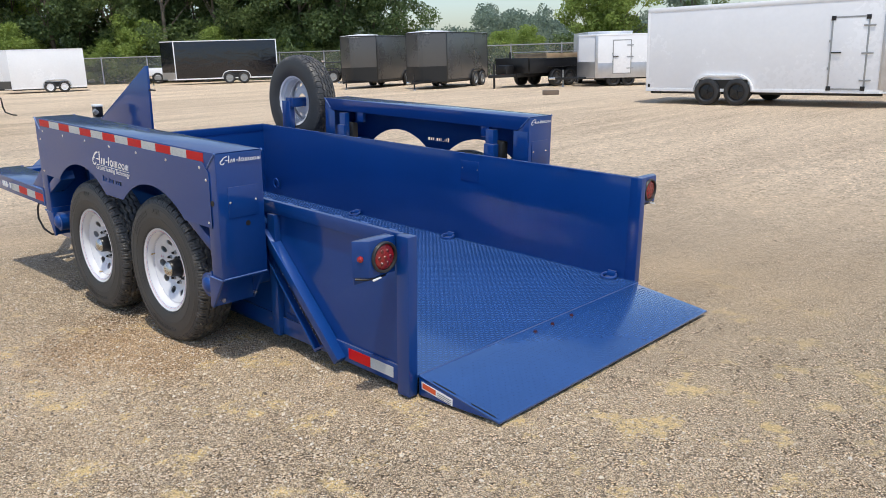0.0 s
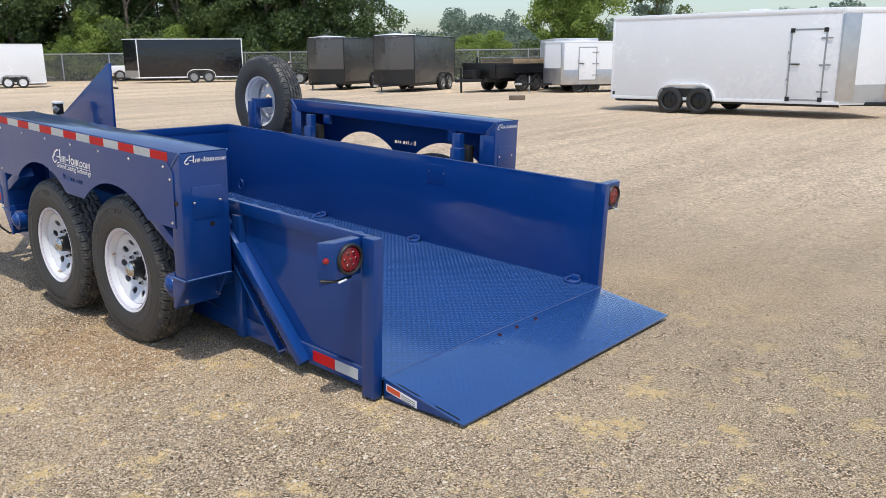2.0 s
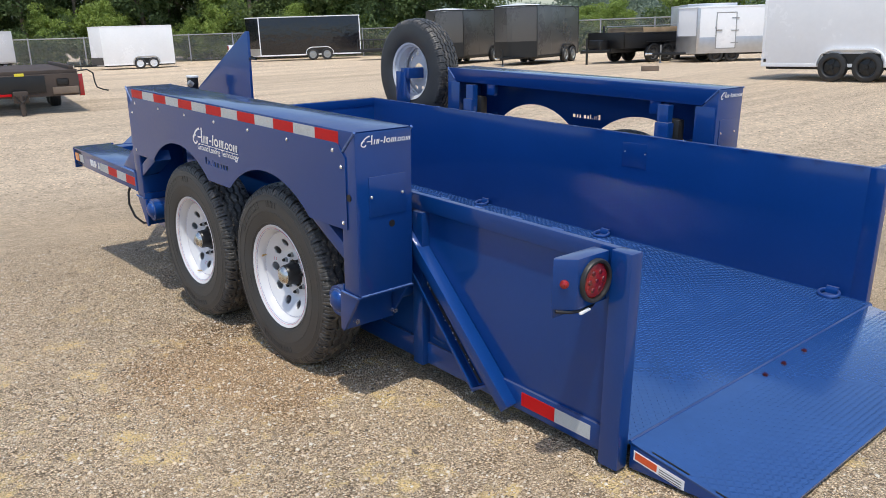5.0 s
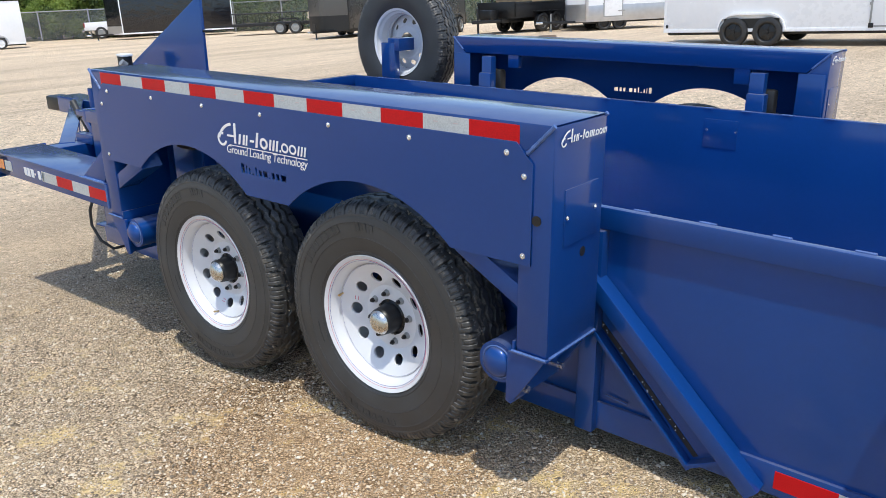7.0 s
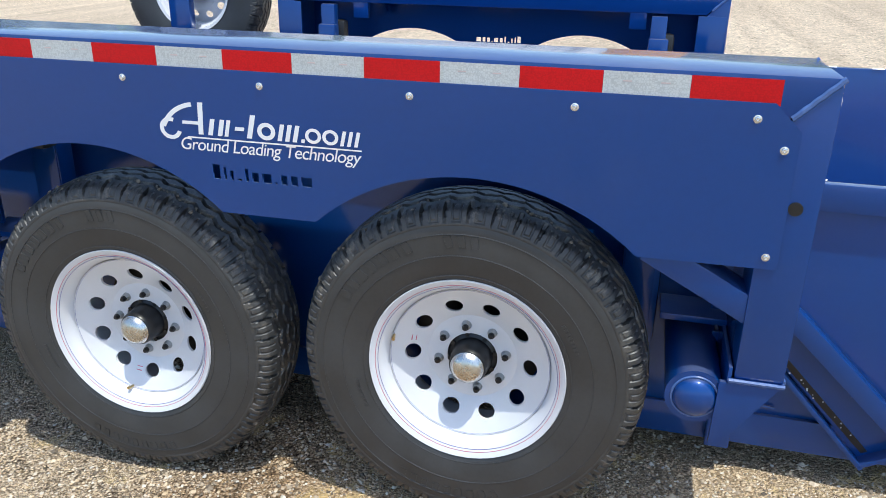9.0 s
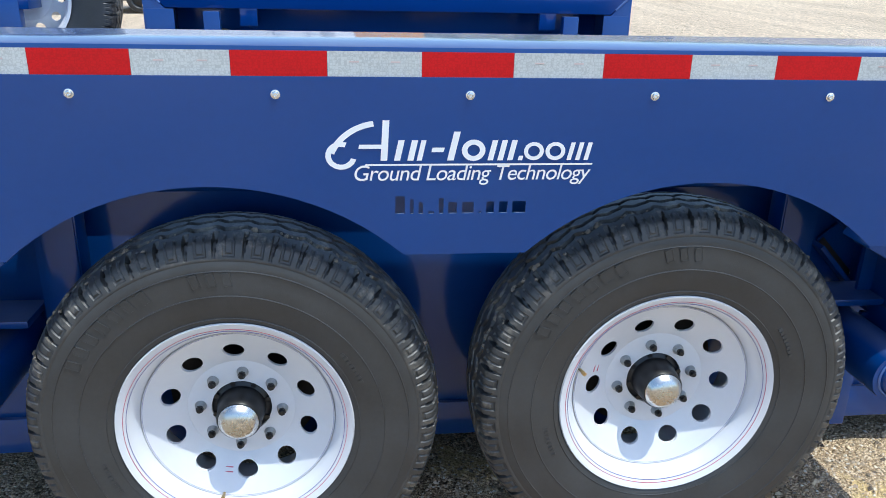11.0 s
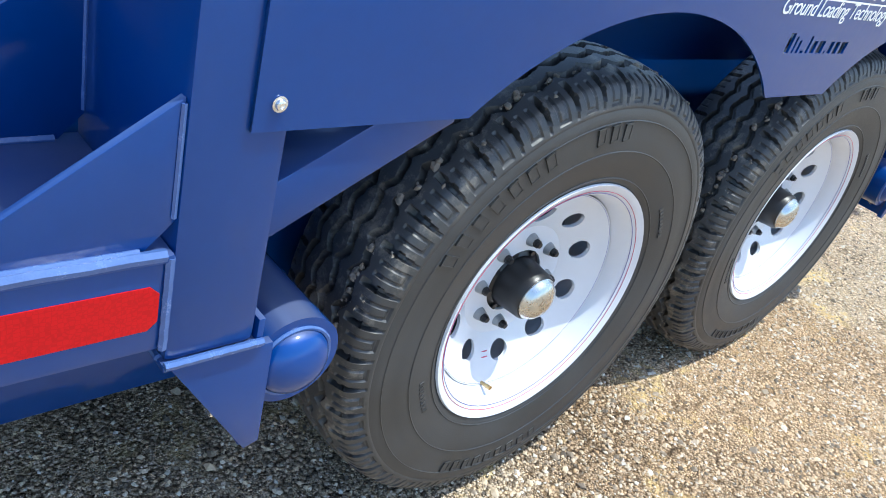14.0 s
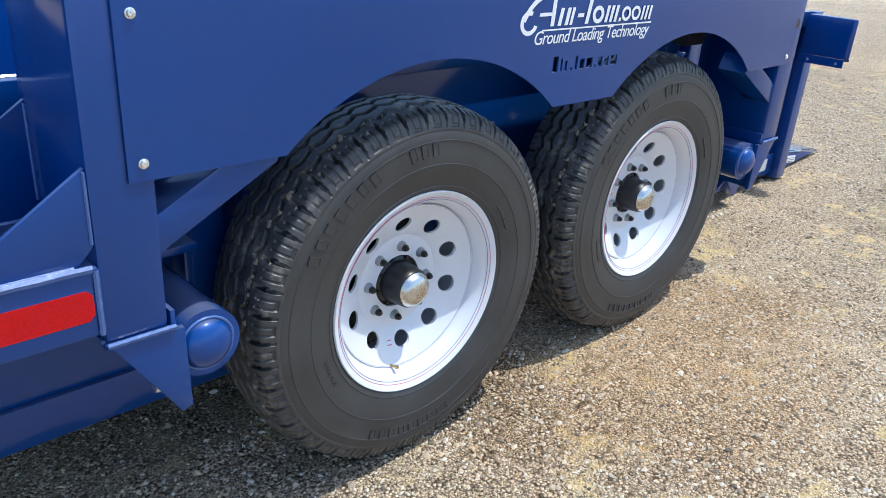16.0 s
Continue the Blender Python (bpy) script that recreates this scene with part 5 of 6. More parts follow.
def enclosed_trailer(name, label, at, length, width, height, floor_z, nose, skin, trim, axle, wheel_r=0.33, gap=0.78, rim=None, fender=None, nose_low=None, roof=None, round_top=0.10, group="", inset=0.0):
    """A box trailer; x runs to its nose, y to its far side (the seen side is y = -width / 2), origin on the ground under the middle."""
    t = thing(name, label, "trailer", at, group)
    h = width / 2
    x0, x1 = -length / 2, length / 2
    plan = [(x0, -h), (x1, -h), (x1 + nose, -h * (0.12 if nose > 0.3 else 0.92)), (x1 + nose, h * (0.12 if nose > 0.3 else 0.92)), (x1, h), (x0, h)]
    body = part("body", prism(plan, "z", floor_z, height, 0.012), skin, t)
    top = [(u * (1 + 0.006), v * 1.012) for u, v in plan]
    rf = part("roof", prism(top, "z", height - 0.012, height + round_top, min(0.045, round_top * 0.45)), roof or trim, t)
    part("bottom_trim", prism([(u * 1.003, v * 1.008) for u, v in plan], "z", floor_z - 0.03, floor_z + 0.05, 0.004), trim, body)
    for sy in (-1, 1):
        for xx in (x0 + 0.02, x1 - 0.02):
            part("corner_trim", box(bmesh.new(), xx - 0.03, xx + 0.03, sy * h - 0.008, sy * h + 0.008, floor_z, height, 0.003), trim, body)
        for k in range(1, 1 if skin is WHITE_BODY else max(2, int(length / 1.2))):
            xx = x0 + length * k / max(2, int(length / 1.2))
            part("seam", box(bmesh.new(), xx - 0.006, xx + 0.006, sy * h - 0.0035, sy * h + 0.0035, floor_z + 0.05, height - 0.01), skin, body)
    if nose_low:
        part("stone_guard", prism([(x1 + 0.01, -h - 0.006), (x1 + nose + 0.012, -h * 0.13 if nose > 0.3 else -h * 0.93), (x1 + nose + 0.012, h * 0.13 if nose > 0.3 else h * 0.93), (x1 + 0.01, h + 0.006)], "z", floor_z, floor_z + nose_low[0]), nose_low[1], t)
    for sy in (-1, 1):
        for dx in (-gap / 2, gap / 2):
            m = Matrix.Translation((axle + dx, sy * (h + 0.005 - inset), wheel_r)) @ (Matrix.Identity(4) if sy < 0 else Matrix.Rotation(math.pi, 4, "Z"))
            road_wheel(t, m, wheel_r, 0.2, rim)
        if inset:
            continue
        arch_fender(t, axle, sy * (h - 0.16), sy * (h + 0.07), wheel_r * 1.22, gap / 2, fender or trim, wheel_r * 2 + 0.10)
        # thin black plate on the wall draws the dark open gap round the wheels
        part("wheel_gap_plate", box(bmesh.new(), axle - gap / 2 - wheel_r * 0.75, axle + gap / 2 + wheel_r * 0.75, sy * (h + 0.0), sy * (h + 0.006), floor_z - 0.02, wheel_r * 1.74 + 0.06), BLACK, t)
    part("axle", boxes((axle - gap / 2 - 0.03, axle - gap / 2 + 0.03, -h + 0.1, h - 0.1, wheel_r - 0.03, wheel_r + 0.03), (axle + gap / 2 - 0.03, axle + gap / 2 + 0.03, -h + 0.1, h - 0.1, wheel_r - 0.03, wheel_r + 0.03), (x0, x1, -h + 0.25, -h + 0.31, floor_z - 0.10, floor_z), (x0, x1, h - 0.31, h - 0.25, floor_z - 0.10, floor_z)), BLACK, t)
    xt = x1 + nose
    bm = bar(bmesh.new(), (x1, -h * 0.6, floor_z - 0.02), (xt + 1.0, 0, floor_z - 0.02), 0.06, 0.09)
    bar(bm, (x1, h * 0.6, floor_z - 0.02), (xt + 1.0, 0, floor_z - 0.02), 0.06, 0.09)
    tg = part("tongue", bm, BLACK, t)
    part("coupler", box(bmesh.new(), xt + 0.95, xt + 1.22, -0.05, 0.05, floor_z - 0.06, floor_z + 0.03, 0.015), ZINC, tg)
    jk = part("jack", rod(bmesh.new(), (xt + 0.62, 0, 0.06), (xt + 0.62, 0, floor_z + 0.32), 0.032, 14), BLACK if skin is not WHITE_BODY else GALV, t, "tongue jack")
    part("foot", rod(bmesh.new(), (xt + 0.62, 0, 0.0), (xt + 0.62, 0, 0.07), 0.06, 14, 0.03), GALV, jk)
    part("crank", pipe(bmesh.new(), [(xt + 0.62, 0, floor_z + 0.30), (xt + 0.62, -0.12, floor_z + 0.30), (xt + 0.62, -0.12, floor_z + 0.40)], 0.01, 6), DARK_STEEL, jk)
    return t


def side_door(t, x0, x1, y, z0, z1, trim, skin, hinges_right=True, out=-1, blocks=True):
    """A framed side door, proud of the wall, with hinges and latch."""
    d = part("door", box(bmesh.new(), x0, x1, y + out * 0.012, y - out * 0.004, z0, z1, 0.008), skin, t, "framed side door with hinges")
    bm = boxes((x0 - 0.035, x0, y + out * 0.016, y - out * 0.004, z0 - 0.035, z1 + 0.035), (x1, x1 + 0.035, y + out * 0.016, y - out * 0.004, z0 - 0.035, z1 + 0.035), (x0, x1, y + out * 0.016, y - out * 0.004, z1, z1 + 0.035), (x0, x1, y + out * 0.016, y - out * 0.004, z0 - 0.035, z0), bevel=0.003)
    part("door_frame", bm, trim, d)
    for zz in (z0 + 0.18, (z0 + z1) / 2, z1 - 0.18):
        xh = x0 if hinges_right else x1
        part("hinge", box(bmesh.new(), xh - 0.09 if not hinges_right else xh - 0.12, xh + 0.16, y + out * 0.024, y + out * 0.012, zz - 0.018, zz + 0.018, 0.004), GALV, d)
    for cx in (x0, x1) if blocks else ():
        for cz in (z0, z1):
            part("corner_block", box(bmesh.new(), cx - 0.05, cx + 0.05, y + out * 0.022, y + out * 0.012, cz - 0.05, cz + 0.05, 0.006), BLACK, d)
    xl = x1 - 0.10 if hinges_right else x0 + 0.10
    part("latch", bar(bmesh.new(), (xl - 0.10, y + out * 0.03, (z0 + z1) / 2 + 0.02), (xl + 0.12, y + out * 0.03, (z0 + z1) / 2 + 0.02), 0.03, 0.03, (0, 0, 1), 0.006), BLACK, d)
    for zz in (z0 + 0.45, z1 - 0.5):
        part("hasp", box(bmesh.new(), x1 + 0.005 if hinges_right else x0 - 0.06, x1 + 0.06 if hinges_right else x0 - 0.005, y + out * 0.03, y + out * 0.012, zz - 0.03, zz + 0.03, 0.004), GALV, d)
    return d


def facing(x, y, dx, dy, z=0.0):
    """A pose on the ground whose x axis points along (dx, dy)."""
    return pose(x, y, z, 0, 0, math.degrees(math.atan2(dy, dx)))


# large white trailer: seen side at x = 17.6, nose towards -y; with x axis to -y, its -y side looks to -x
big = enclosed_trailer("box_trailer", "long white enclosed trailer with framed side door", facing(18.65, 3.72, 0, -1), 5.76, 2.1, 2.36, 0.36, 0.75, WHITE_BODY, WHITE_BODY, -0.73, 0.33, 0.78, BLACK, WHITE_BODY, (0.42, ALUMINIUM), WHITE_BODY, 0.12)
side_door(big, 1.80, 2.53, -1.05, 0.44, 2.00, GALV, WHITE_BODY, hinges_right=False)
part("front_corner", prism([(2.84, -1.058), (2.90, -1.066), (3.16, -0.74), (3.13, -0.70)], "z", 0.42, 2.34, 0.008), ALUMINIUM, big, "bright aluminium corner post")
part("roof_vent", box(bmesh.new(), 0.45, 0.85, -0.3, 0.1, 2.47, 2.56, 0.03), WHITE_BODY, big)
part("mud_bracket", box(bmesh.new(), -2.78, -2.55, -0.9, -0.8, 0.26, 0.31, 0.004), BLACK, big)
part("side_badge", box(bmesh.new(), -2.84, -2.77, -1.056, -1.048, 0.44, 0.52, 0.01), BLACK, big)

# black trailer on the far side
enclosed_trailer("box_trailer", "black enclosed trailer with white trim and fenders", facing(26.15, 41.93, -0.855, 0.519), 6.35, 2.2, 2.66, 0.34, 0.85, BLACK_BODY, WHITE_BODY, -0.55, 0.36, 0.9, GALV, WHITE_BODY, (0.45, ALUMINIUM), WHITE_BODY, 0.05)
# small white trailer
wht = enclosed_trailer("box_trailer", "plain white enclosed trailer with grey fenders", facing(15.25, 42.75, -0.94, 0.34), 3.75, 2.0, 2.30, 0.26, 0.65, WHITE_BODY, WHITE_BODY, -0.36, 0.30, 0.72, WHITE_BODY, ALUMINIUM, (0.42, GREY_BODY), WHITE_BODY, 0.04)
part("side_badge", box(bmesh.new(), -1.70, -1.35, -1.008, -1.0, 1.20, 1.26, 0.002), DARK_STEEL, wht)
part("nose_badge", box(bmesh.new(), 1.72, 1.80, -1.008, -1.0, 1.95, 2.1, 0.01), GREY_BODY, wht)
# the two charcoal ones, nose on
for k, (gx, gy) in enumerate(((24.65, 20.6), (24.5, 24.9))):
    g = enclosed_trailer("box_trailer", "charcoal V-nose enclosed trailer with black lower front" if k == 0 else "charcoal V-nose enclosed trailer beside another", facing(gx, gy, -0.95, -0.30), 4.4, 1.95, 2.34, 0.34, 0.55, GREY_BODY, BLACK, -1.0, 0.33, 0.8, GALV, BLACK, (0.62, BLACK), BLACK, 0.03, "charcoal trailers")
    part("roof_sheet", prism([(-2.2, -0.96), (2.2, -0.96), (2.76, -0.14), (2.76, 0.14), (2.2, 0.96), (-2.2, 0.96)], "z", 2.372, 2.378), WHITE_BODY, g, "pale roof")
    cap = bmesh.new()
    for px, py, pz in ((2.77, -0.14, 2.30), (2.77, 0.14, 2.30), (2.18, -0.985, 2.345), (2.18, 0.985, 2.345), (2.0, -0.985, 2.40), (2.0, 0.985, 2.40), (2.0, -0.985, 2.36), (2.0, 0.985, 2.36), (2.0, 0.0, 2.47)):
        cap.verts.new((px, py, pz))
    bmesh.ops.convex_hull(cap, input=cap.verts)
    part("nose_cap", cap, WHITE_BODY, g, "pale nose cap")
    part("side_vent", box(bmesh.new(), 1.65, 1.78, -0.995, -0.97, 1.95, 2.12, 0.01), BLACK, g)
    part("marker_strip", box(bmesh.new(), 1.1, 1.6, -0.985, -0.972, 0.40, 0.44), DECAL, g)
# silver and white pair
slv = enclosed_trailer("box_trailer", "white and grey enclosed trailer with side door", facing(27.4, 12.95, -0.75, 0.66), 3.3, 1.9, 1.98, 0.36, 0.5, WHITE_BODY, ALUMINIUM, 0.6, 0.27, 0.62, BLACK, ALUMINIUM, (0.62, ALUMINIUM), WHITE_BODY, 0.06, inset=0.16)
side_door(slv, 0.25, 0.95, 0.95, 0.52, 1.78, GALV, WHITE_BODY, out=1, blocks=False)
part("lower_band", box(bmesh.new(), -1.64, 1.64, 0.948, 0.958, 0.38, 0.92, 0.002), ALUMINIUM, slv)
part("front_corner", box(bmesh.new(), 1.58, 1.70, 0.90, 0.962, 0.36, 1.98, 0.02), ALUMINIUM, slv, "bright aluminium corner post")
enclosed_trailer("box_trailer", "white enclosed trailer standing behind a grey one", facing(29.3, 15.5, -0.72, -0.69), 3.6, 1.9, 2.15, 0.36, 0.5, WHITE_BODY, ALUMINIUM, -0.4, 0.30, 0.7, GALV, ALUMINIUM, (0.8, ALUMINIUM), WHITE_BODY, 0.04)
# far-left white box
enclosed_trailer("box_trailer", "white enclosed trailer seen from its rear door", facing(7.4, 45.5, -0.6, 0.8), 3.6, 1.9, 2.2, 0.6, 0.5, WHITE_BODY, ALUMINIUM, -0.4, 0.32, 0.72, GALV, ALUMINIUM, None, WHITE_BODY, 0.03)


def dump_trailer(at):
    t = thing("dump_trailer", "black steel dump trailer with brown plank sideboards", "trailer", at)
    L, h = 3.7, 0.98
    bm = boxes((-L / 2, L / 2, -h, -h + 0.05, 0.62, 1.14), (-L / 2, L / 2, h - 0.05, h, 0.62, 1.14), (-L / 2, -L / 2 + 0.05, -h, h, 0.62, 1.14), (L / 2 - 0.05, L / 2, -h, h, 0.62, 1.20), (-L / 2, L / 2, -h, h, 0.58, 0.64))
    body = part("body", bm, BLACK, t)
    part("top_rail", boxes((-L / 2 - 0.02, L / 2 + 0.02, -h - 0.03, -h + 0.06, 1.10, 1.16), (-L / 2 - 0.02, L / 2 + 0.02, h - 0.06, h + 0.03, 1.10, 1.16)), BLACK, body)
    for k in range(8):
        x = -L / 2 + 0.15 + k * (L - 0.3) / 7
        part("stake", box(bmesh.new(), x - 0.035, x + 0.035, -h - 0.05, -h, 0.60, 1.12, 0.004), BLACK, body)
    for sy in (-1, 1):
        part("plank", box(bmesh.new(), -L / 2 + 0.05, 0.75, sy * (h - 0.06), sy * (h - 0.02), 1.165, 1.36, 0.006), PLANK, t, "brown wooden sideboard")
        part("side_rod", rod(bmesh.new(), (-L / 2 + 0.3, sy * (h - 0.1), 1.42), (0.9, sy * (h - 0.1), 1.42), 0.02, 8), GALV, t)
        for dx in (-0.42, 0.42):
            m = Matrix.Translation((-0.15 + dx, sy * (h + 0.02), 0.37)) @ (Matrix.Identity(4) if sy < 0 else Matrix.Rotation(math.pi, 4, "Z"))
            road_wheel(t, m, 0.37, 0.22, GREY_BODY)
        part("fender", box(bmesh.new(), -1.05, 0.75, sy * (h - 0.1), sy * (h + 0.16), 0.78, 0.81, 0.008), BLACK, t)
    part("frame", boxes((-L / 2, L / 2 + 0.2, -0.5, -0.4, 0.42, 0.58), (-L / 2, L / 2 + 0.2, 0.4, 0.5, 0.42, 0.58)), BLACK, t)
    bm = bar(bmesh.new(), (L / 2, -0.45, 0.5), (L / 2 + 1.35, 0, 0.5), 0.08, 0.12)
    bar(bm, (L / 2, 0.45, 0.5), (L / 2 + 1.35, 0, 0.5), 0.08, 0.12)
    part("tongue", bm, BLACK, t)
    part("tool_box", box(bmesh.new(), L / 2 + 0.2, L / 2 + 0.65, -0.3, 0.3, 0.56, 0.92, 0.02), BLACK, t)
    jk = part("jack", rod(bmesh.new(), (L / 2 + 0.95, -0.1, 0.0), (L / 2 + 0.95, -0.1, 1.0), 0.045, 14), BLACK, t)
    part("post", box(bmesh.new(), L / 2 - 0.9, L / 2 - 0.84, -h - 0.02, -h + 0.04, 0.6, 1.45, 0.004), BLACK, t)
    part("reflector", box(bmesh.new(), L / 2 + 0.05, L / 2 + 0.45, -0.36, -0.30, 0.52, 0.58, 0.004), TAPE_RED, t)
    return t


dump_trailer(facing(26.2, 16.5, -0.96, 0.1))


def open_trailer(at):
    """A low black utility trailer with a rail."""
    t = thing("utility_trailer", "low black utility trailer with pipe rails", "trailer", at)
    part("deck", box(bmesh.new(), -2.6, 2.6, -0.95, 0.95, 0.55, 0.62, 0.006), OLD_WOOD, t)
    part("frame", boxes((-2.6, 2.6, -1.0, -0.95, 0.48, 0.64), (-2.6, 2.6, 0.95, 1.0, 0.48, 0.64)), BLACK, t)
    for sy in (-1, 1):
        part("rail", rod(bmesh.new(), (-2.6, sy * 0.97, 1.15), (2.6, sy * 0.97, 1.15), 0.03, 8), BLACK, t)
        for k in range(9):
            part("post", rod(bmesh.new(), (-2.6 + k * 0.65, sy * 0.97, 0.62), (-2.6 + k * 0.65, sy * 0.97, 1.15), 0.022, 8), BLACK, t)
        for dx in (-0.42, 0.42):
            m = Matrix.Translation((-0.4 + dx, sy * 1.02, 0.34)) @ (Matrix.Identity(4) if sy < 0 else Matrix.Rotation(math.pi, 4, "Z"))
            road_wheel(t, m, 0.34, 0.2, GALV)
        arch_fender(t, -0.4, sy * 0.95, sy * 1.18, 0.42, 0.42, BLACK, 0.82)
    part("ramp_gate", boxes(*[(-2.66, -2.60, -0.95 + k * 0.19, -0.93 + k * 0.19, 0.62, 1.7) for k in range(11)]), BLACK, t)
    part("tongue", bar(bmesh.new(), (2.6, 0, 0.52), (3.8, 0, 0.52), 0.1, 0.1), BLACK, t)
    return t


open_trailer(facing(27.6, 33.9, -0.72, 0.69))


def pickup(at):
    t = thing("pickup_truck", "white pickup truck parked by the fence", "truck", at)
    body = part("body", prism([(-2.7, 0.55), (-2.7, 1.05), (-0.5, 1.08), (-0.2, 1.12), (1.1, 1.12), (1.3, 1.08), (2.6, 0.98), (2.75, 0.85), (2.75, 0.5)], "y", -0.95, 0.95, 0.04), WHITE_BODY, t)
    cab = part("cab", prism([(-0.5, 1.06), (-0.35, 1.66), (0.75, 1.70), (1.35, 1.08)], "y", -0.85, 0.85, 0.05), WHITE_BODY, t)
    part("window", prism([(-0.35, 1.14), (-0.24, 1.56), (0.70, 1.60), (1.12, 1.14)], "y", -0.862, 0.862, 0.01), GLASS_DARK, cab)
    part("tailgate", box(bmesh.new(), -2.73, -2.70, -0.85, 0.85, 0.62, 1.04, 0.01), WHITE_BODY, body)
    part("bumper", box(bmesh.new(), -2.86, -2.72, -0.9, 0.9, 0.45, 0.58, 0.02), CHROME, body)
    for sy in (-1, 1):
        part("tail_lamp", box(bmesh.new(), -2.72, -2.64, sy * 0.90 - 0.06, sy * 0.90 + 0.06, 0.74, 1.02, 0.01), LENS_RED, body)
        for x in (-1.7, 1.75):
            m = Matrix.Translation((x, sy * 0.86, 0.38)) @ (Matrix.Identity(4) if sy < 0 else Matrix.Rotation(math.pi, 4, "Z"))
            road_wheel(t, m, 0.38, 0.24, GALV)
    return t


pickup(facing(26.6, 48.4, 0.80, -0.60))


def flatbed(at):
    """The tail of a worn equipment trailer with its ramps folded."""
    t = thing("flatbed_trailer", "worn dark flatbed trailer with rusty hitch and tail beam", "trailer", at)
    part("deck", box(bmesh.new(), -1.1, 5.6, -1.15, 1.15, 0.80, 0.90, 0.01), RUST, t)
    part("tail_beam", box(bmesh.new(), -1.2, -1.1, -1.15, 1.15, 0.36, 0.82, 0.015), RUST, t)
    part("tail_panel", box(bmesh.new(), -1.215, -1.2, -0.5, 0.75, 0.45, 0.80, 0.006), BLACK, t)
    part("bumper", box(bmesh.new(), -1.25, -1.12, -1.13, -0.62, 0.40, 0.55, 0.02), OLD_WOOD, t)
    part("bumper", box(bmesh.new(), -1.25, -1.12, 0.62, 1.13, 0.40, 0.55, 0.02), OLD_WOOD, t)
    part("lamp_recess", box(bmesh.new(), -1.22, -1.19, -0.95, -0.72, 0.58, 0.72, 0.03), DARK_STEEL, t)
    part("label", box(bmesh.new(), -1.225, -1.214, -0.12, 0.06, 0.80, 0.86, 0.002), YELLOW, t, "yellow label")
    hitch = part("hitch", box(bmesh.new(), -1.42, -1.2, -0.14, 0.14, 0.26, 0.50, 0.03), RUST, t)
    bm = rod(bmesh.new(), (-1.44, 0.0, 0.0), (-1.44, 0.0, 0.42), 0.05, 12)
    part("hitch_leg", bm, RUST, hitch)
    bm = pipe(bmesh.new(), [(-1.48, -0.12 + 0.24 * k / 12, 0.42 - 0.14 * math.sin(k / 12 * math.pi)) for k in range(13)], 0.02, 6)
    part("chain", bm, DARK_STEEL, hitch)
    part("reflector", box(bmesh.new(), -1.23, -1.21, 0.16, 0.42, 0.40, 0.45, 0.003), TAPE_RED, t)
    part("mud_flap", box(bmesh.new(), -1.16, -1.14, -1.24, -1.13, 0.34, 0.80, 0.004), LENS_RED, t, "red side flag")
    for sy in (-1, 1):
        for x in (1.2, 2.1):
            m = Matrix.Translation((x, sy * 0.78, 0.34)) @ (Matrix.Identity(4) if sy < 0 else Matrix.Rotation(math.pi, 4, "Z"))
            road_wheel(t, m, 0.34, 0.24, RUST)
    bm = pipe(bmesh.new(), [(-1.1, -1.16, 0.86), (-1.12, -1.35, 0.88), (-1.14, -1.46, 0.80), (-1.15, -1.47, 0.62), (-1.16, -1.50, 0.50), (-1.18, -1.62, 0.44), (-1.2, -1.72, 0.42)], 0.016, 8)
    part("hanging_strap", bm, DARK_STEEL, t, "dark hanging strap")
    part("rail", box(bmesh.new(), -1.0, 5.4, -1.1, -1.0, 0.90, 0.98, 0.01), RUST, t)
    return t


flatbed(facing(2.85, 16.1, 0.19, 0.982) @ Matrix.Translation((0.0, 0.05, 0)))

tagged(part("timber_block", box(bmesh.new(), -0.27, 0.27, -0.1, 0.1, 0.0, 0.16, 0.012), OLD_WOOD, None, "", facing(20.3, 11.75, 0.69, -0.72)), "short weathered timber block lying on gravel", "timber")
tagged(part("loader", box(bmesh.new(), -1.2, 1.2, -0.8, 0.8, 0.3, 2.1, 0.08), ORANGE, None, "", facing(24.5, -0.9, 0, 1)), "orange machine parked behind a white trailer", "machine")

# ---- fence ----
FENCE = [(-30.0, 64.0), (2.0, 59.5), (12.7, 56.0), (22.5, 52.5), (29.5, 46.0), (35.0, 33.0), (39.0, 17.0), (46.0, -2.0), (52.0, -22.0)]
for (ax, ay), (bx, by) in zip(FENCE, FENCE[1:]):
    ln_ = math.hypot(bx - ax, by - ay)
    n_ = max(1, round(ln_ / 3.2))
    run = thing("fence", "grey chain-link fence with steel posts", "fence", facing(ax, ay, bx - ax, by - ay), "fence runs", "structure")
    for k in range(n_):
        part("post", rod(bmesh.new(), (k * ln_ / n_, 0, 0), (k * ln_ / n_, 0, 1.95), 0.045, 8), GALV, run)
    part("top_rail", rod(bmesh.new(), (0, 0, 1.86), (ln_, 0, 1.86), 0.035, 8), GALV, run)
    part("mesh", boxes((0, ln_, -0.006, 0.006, 0.05, 1.84), bevel=0), CHAIN_LINK, run)


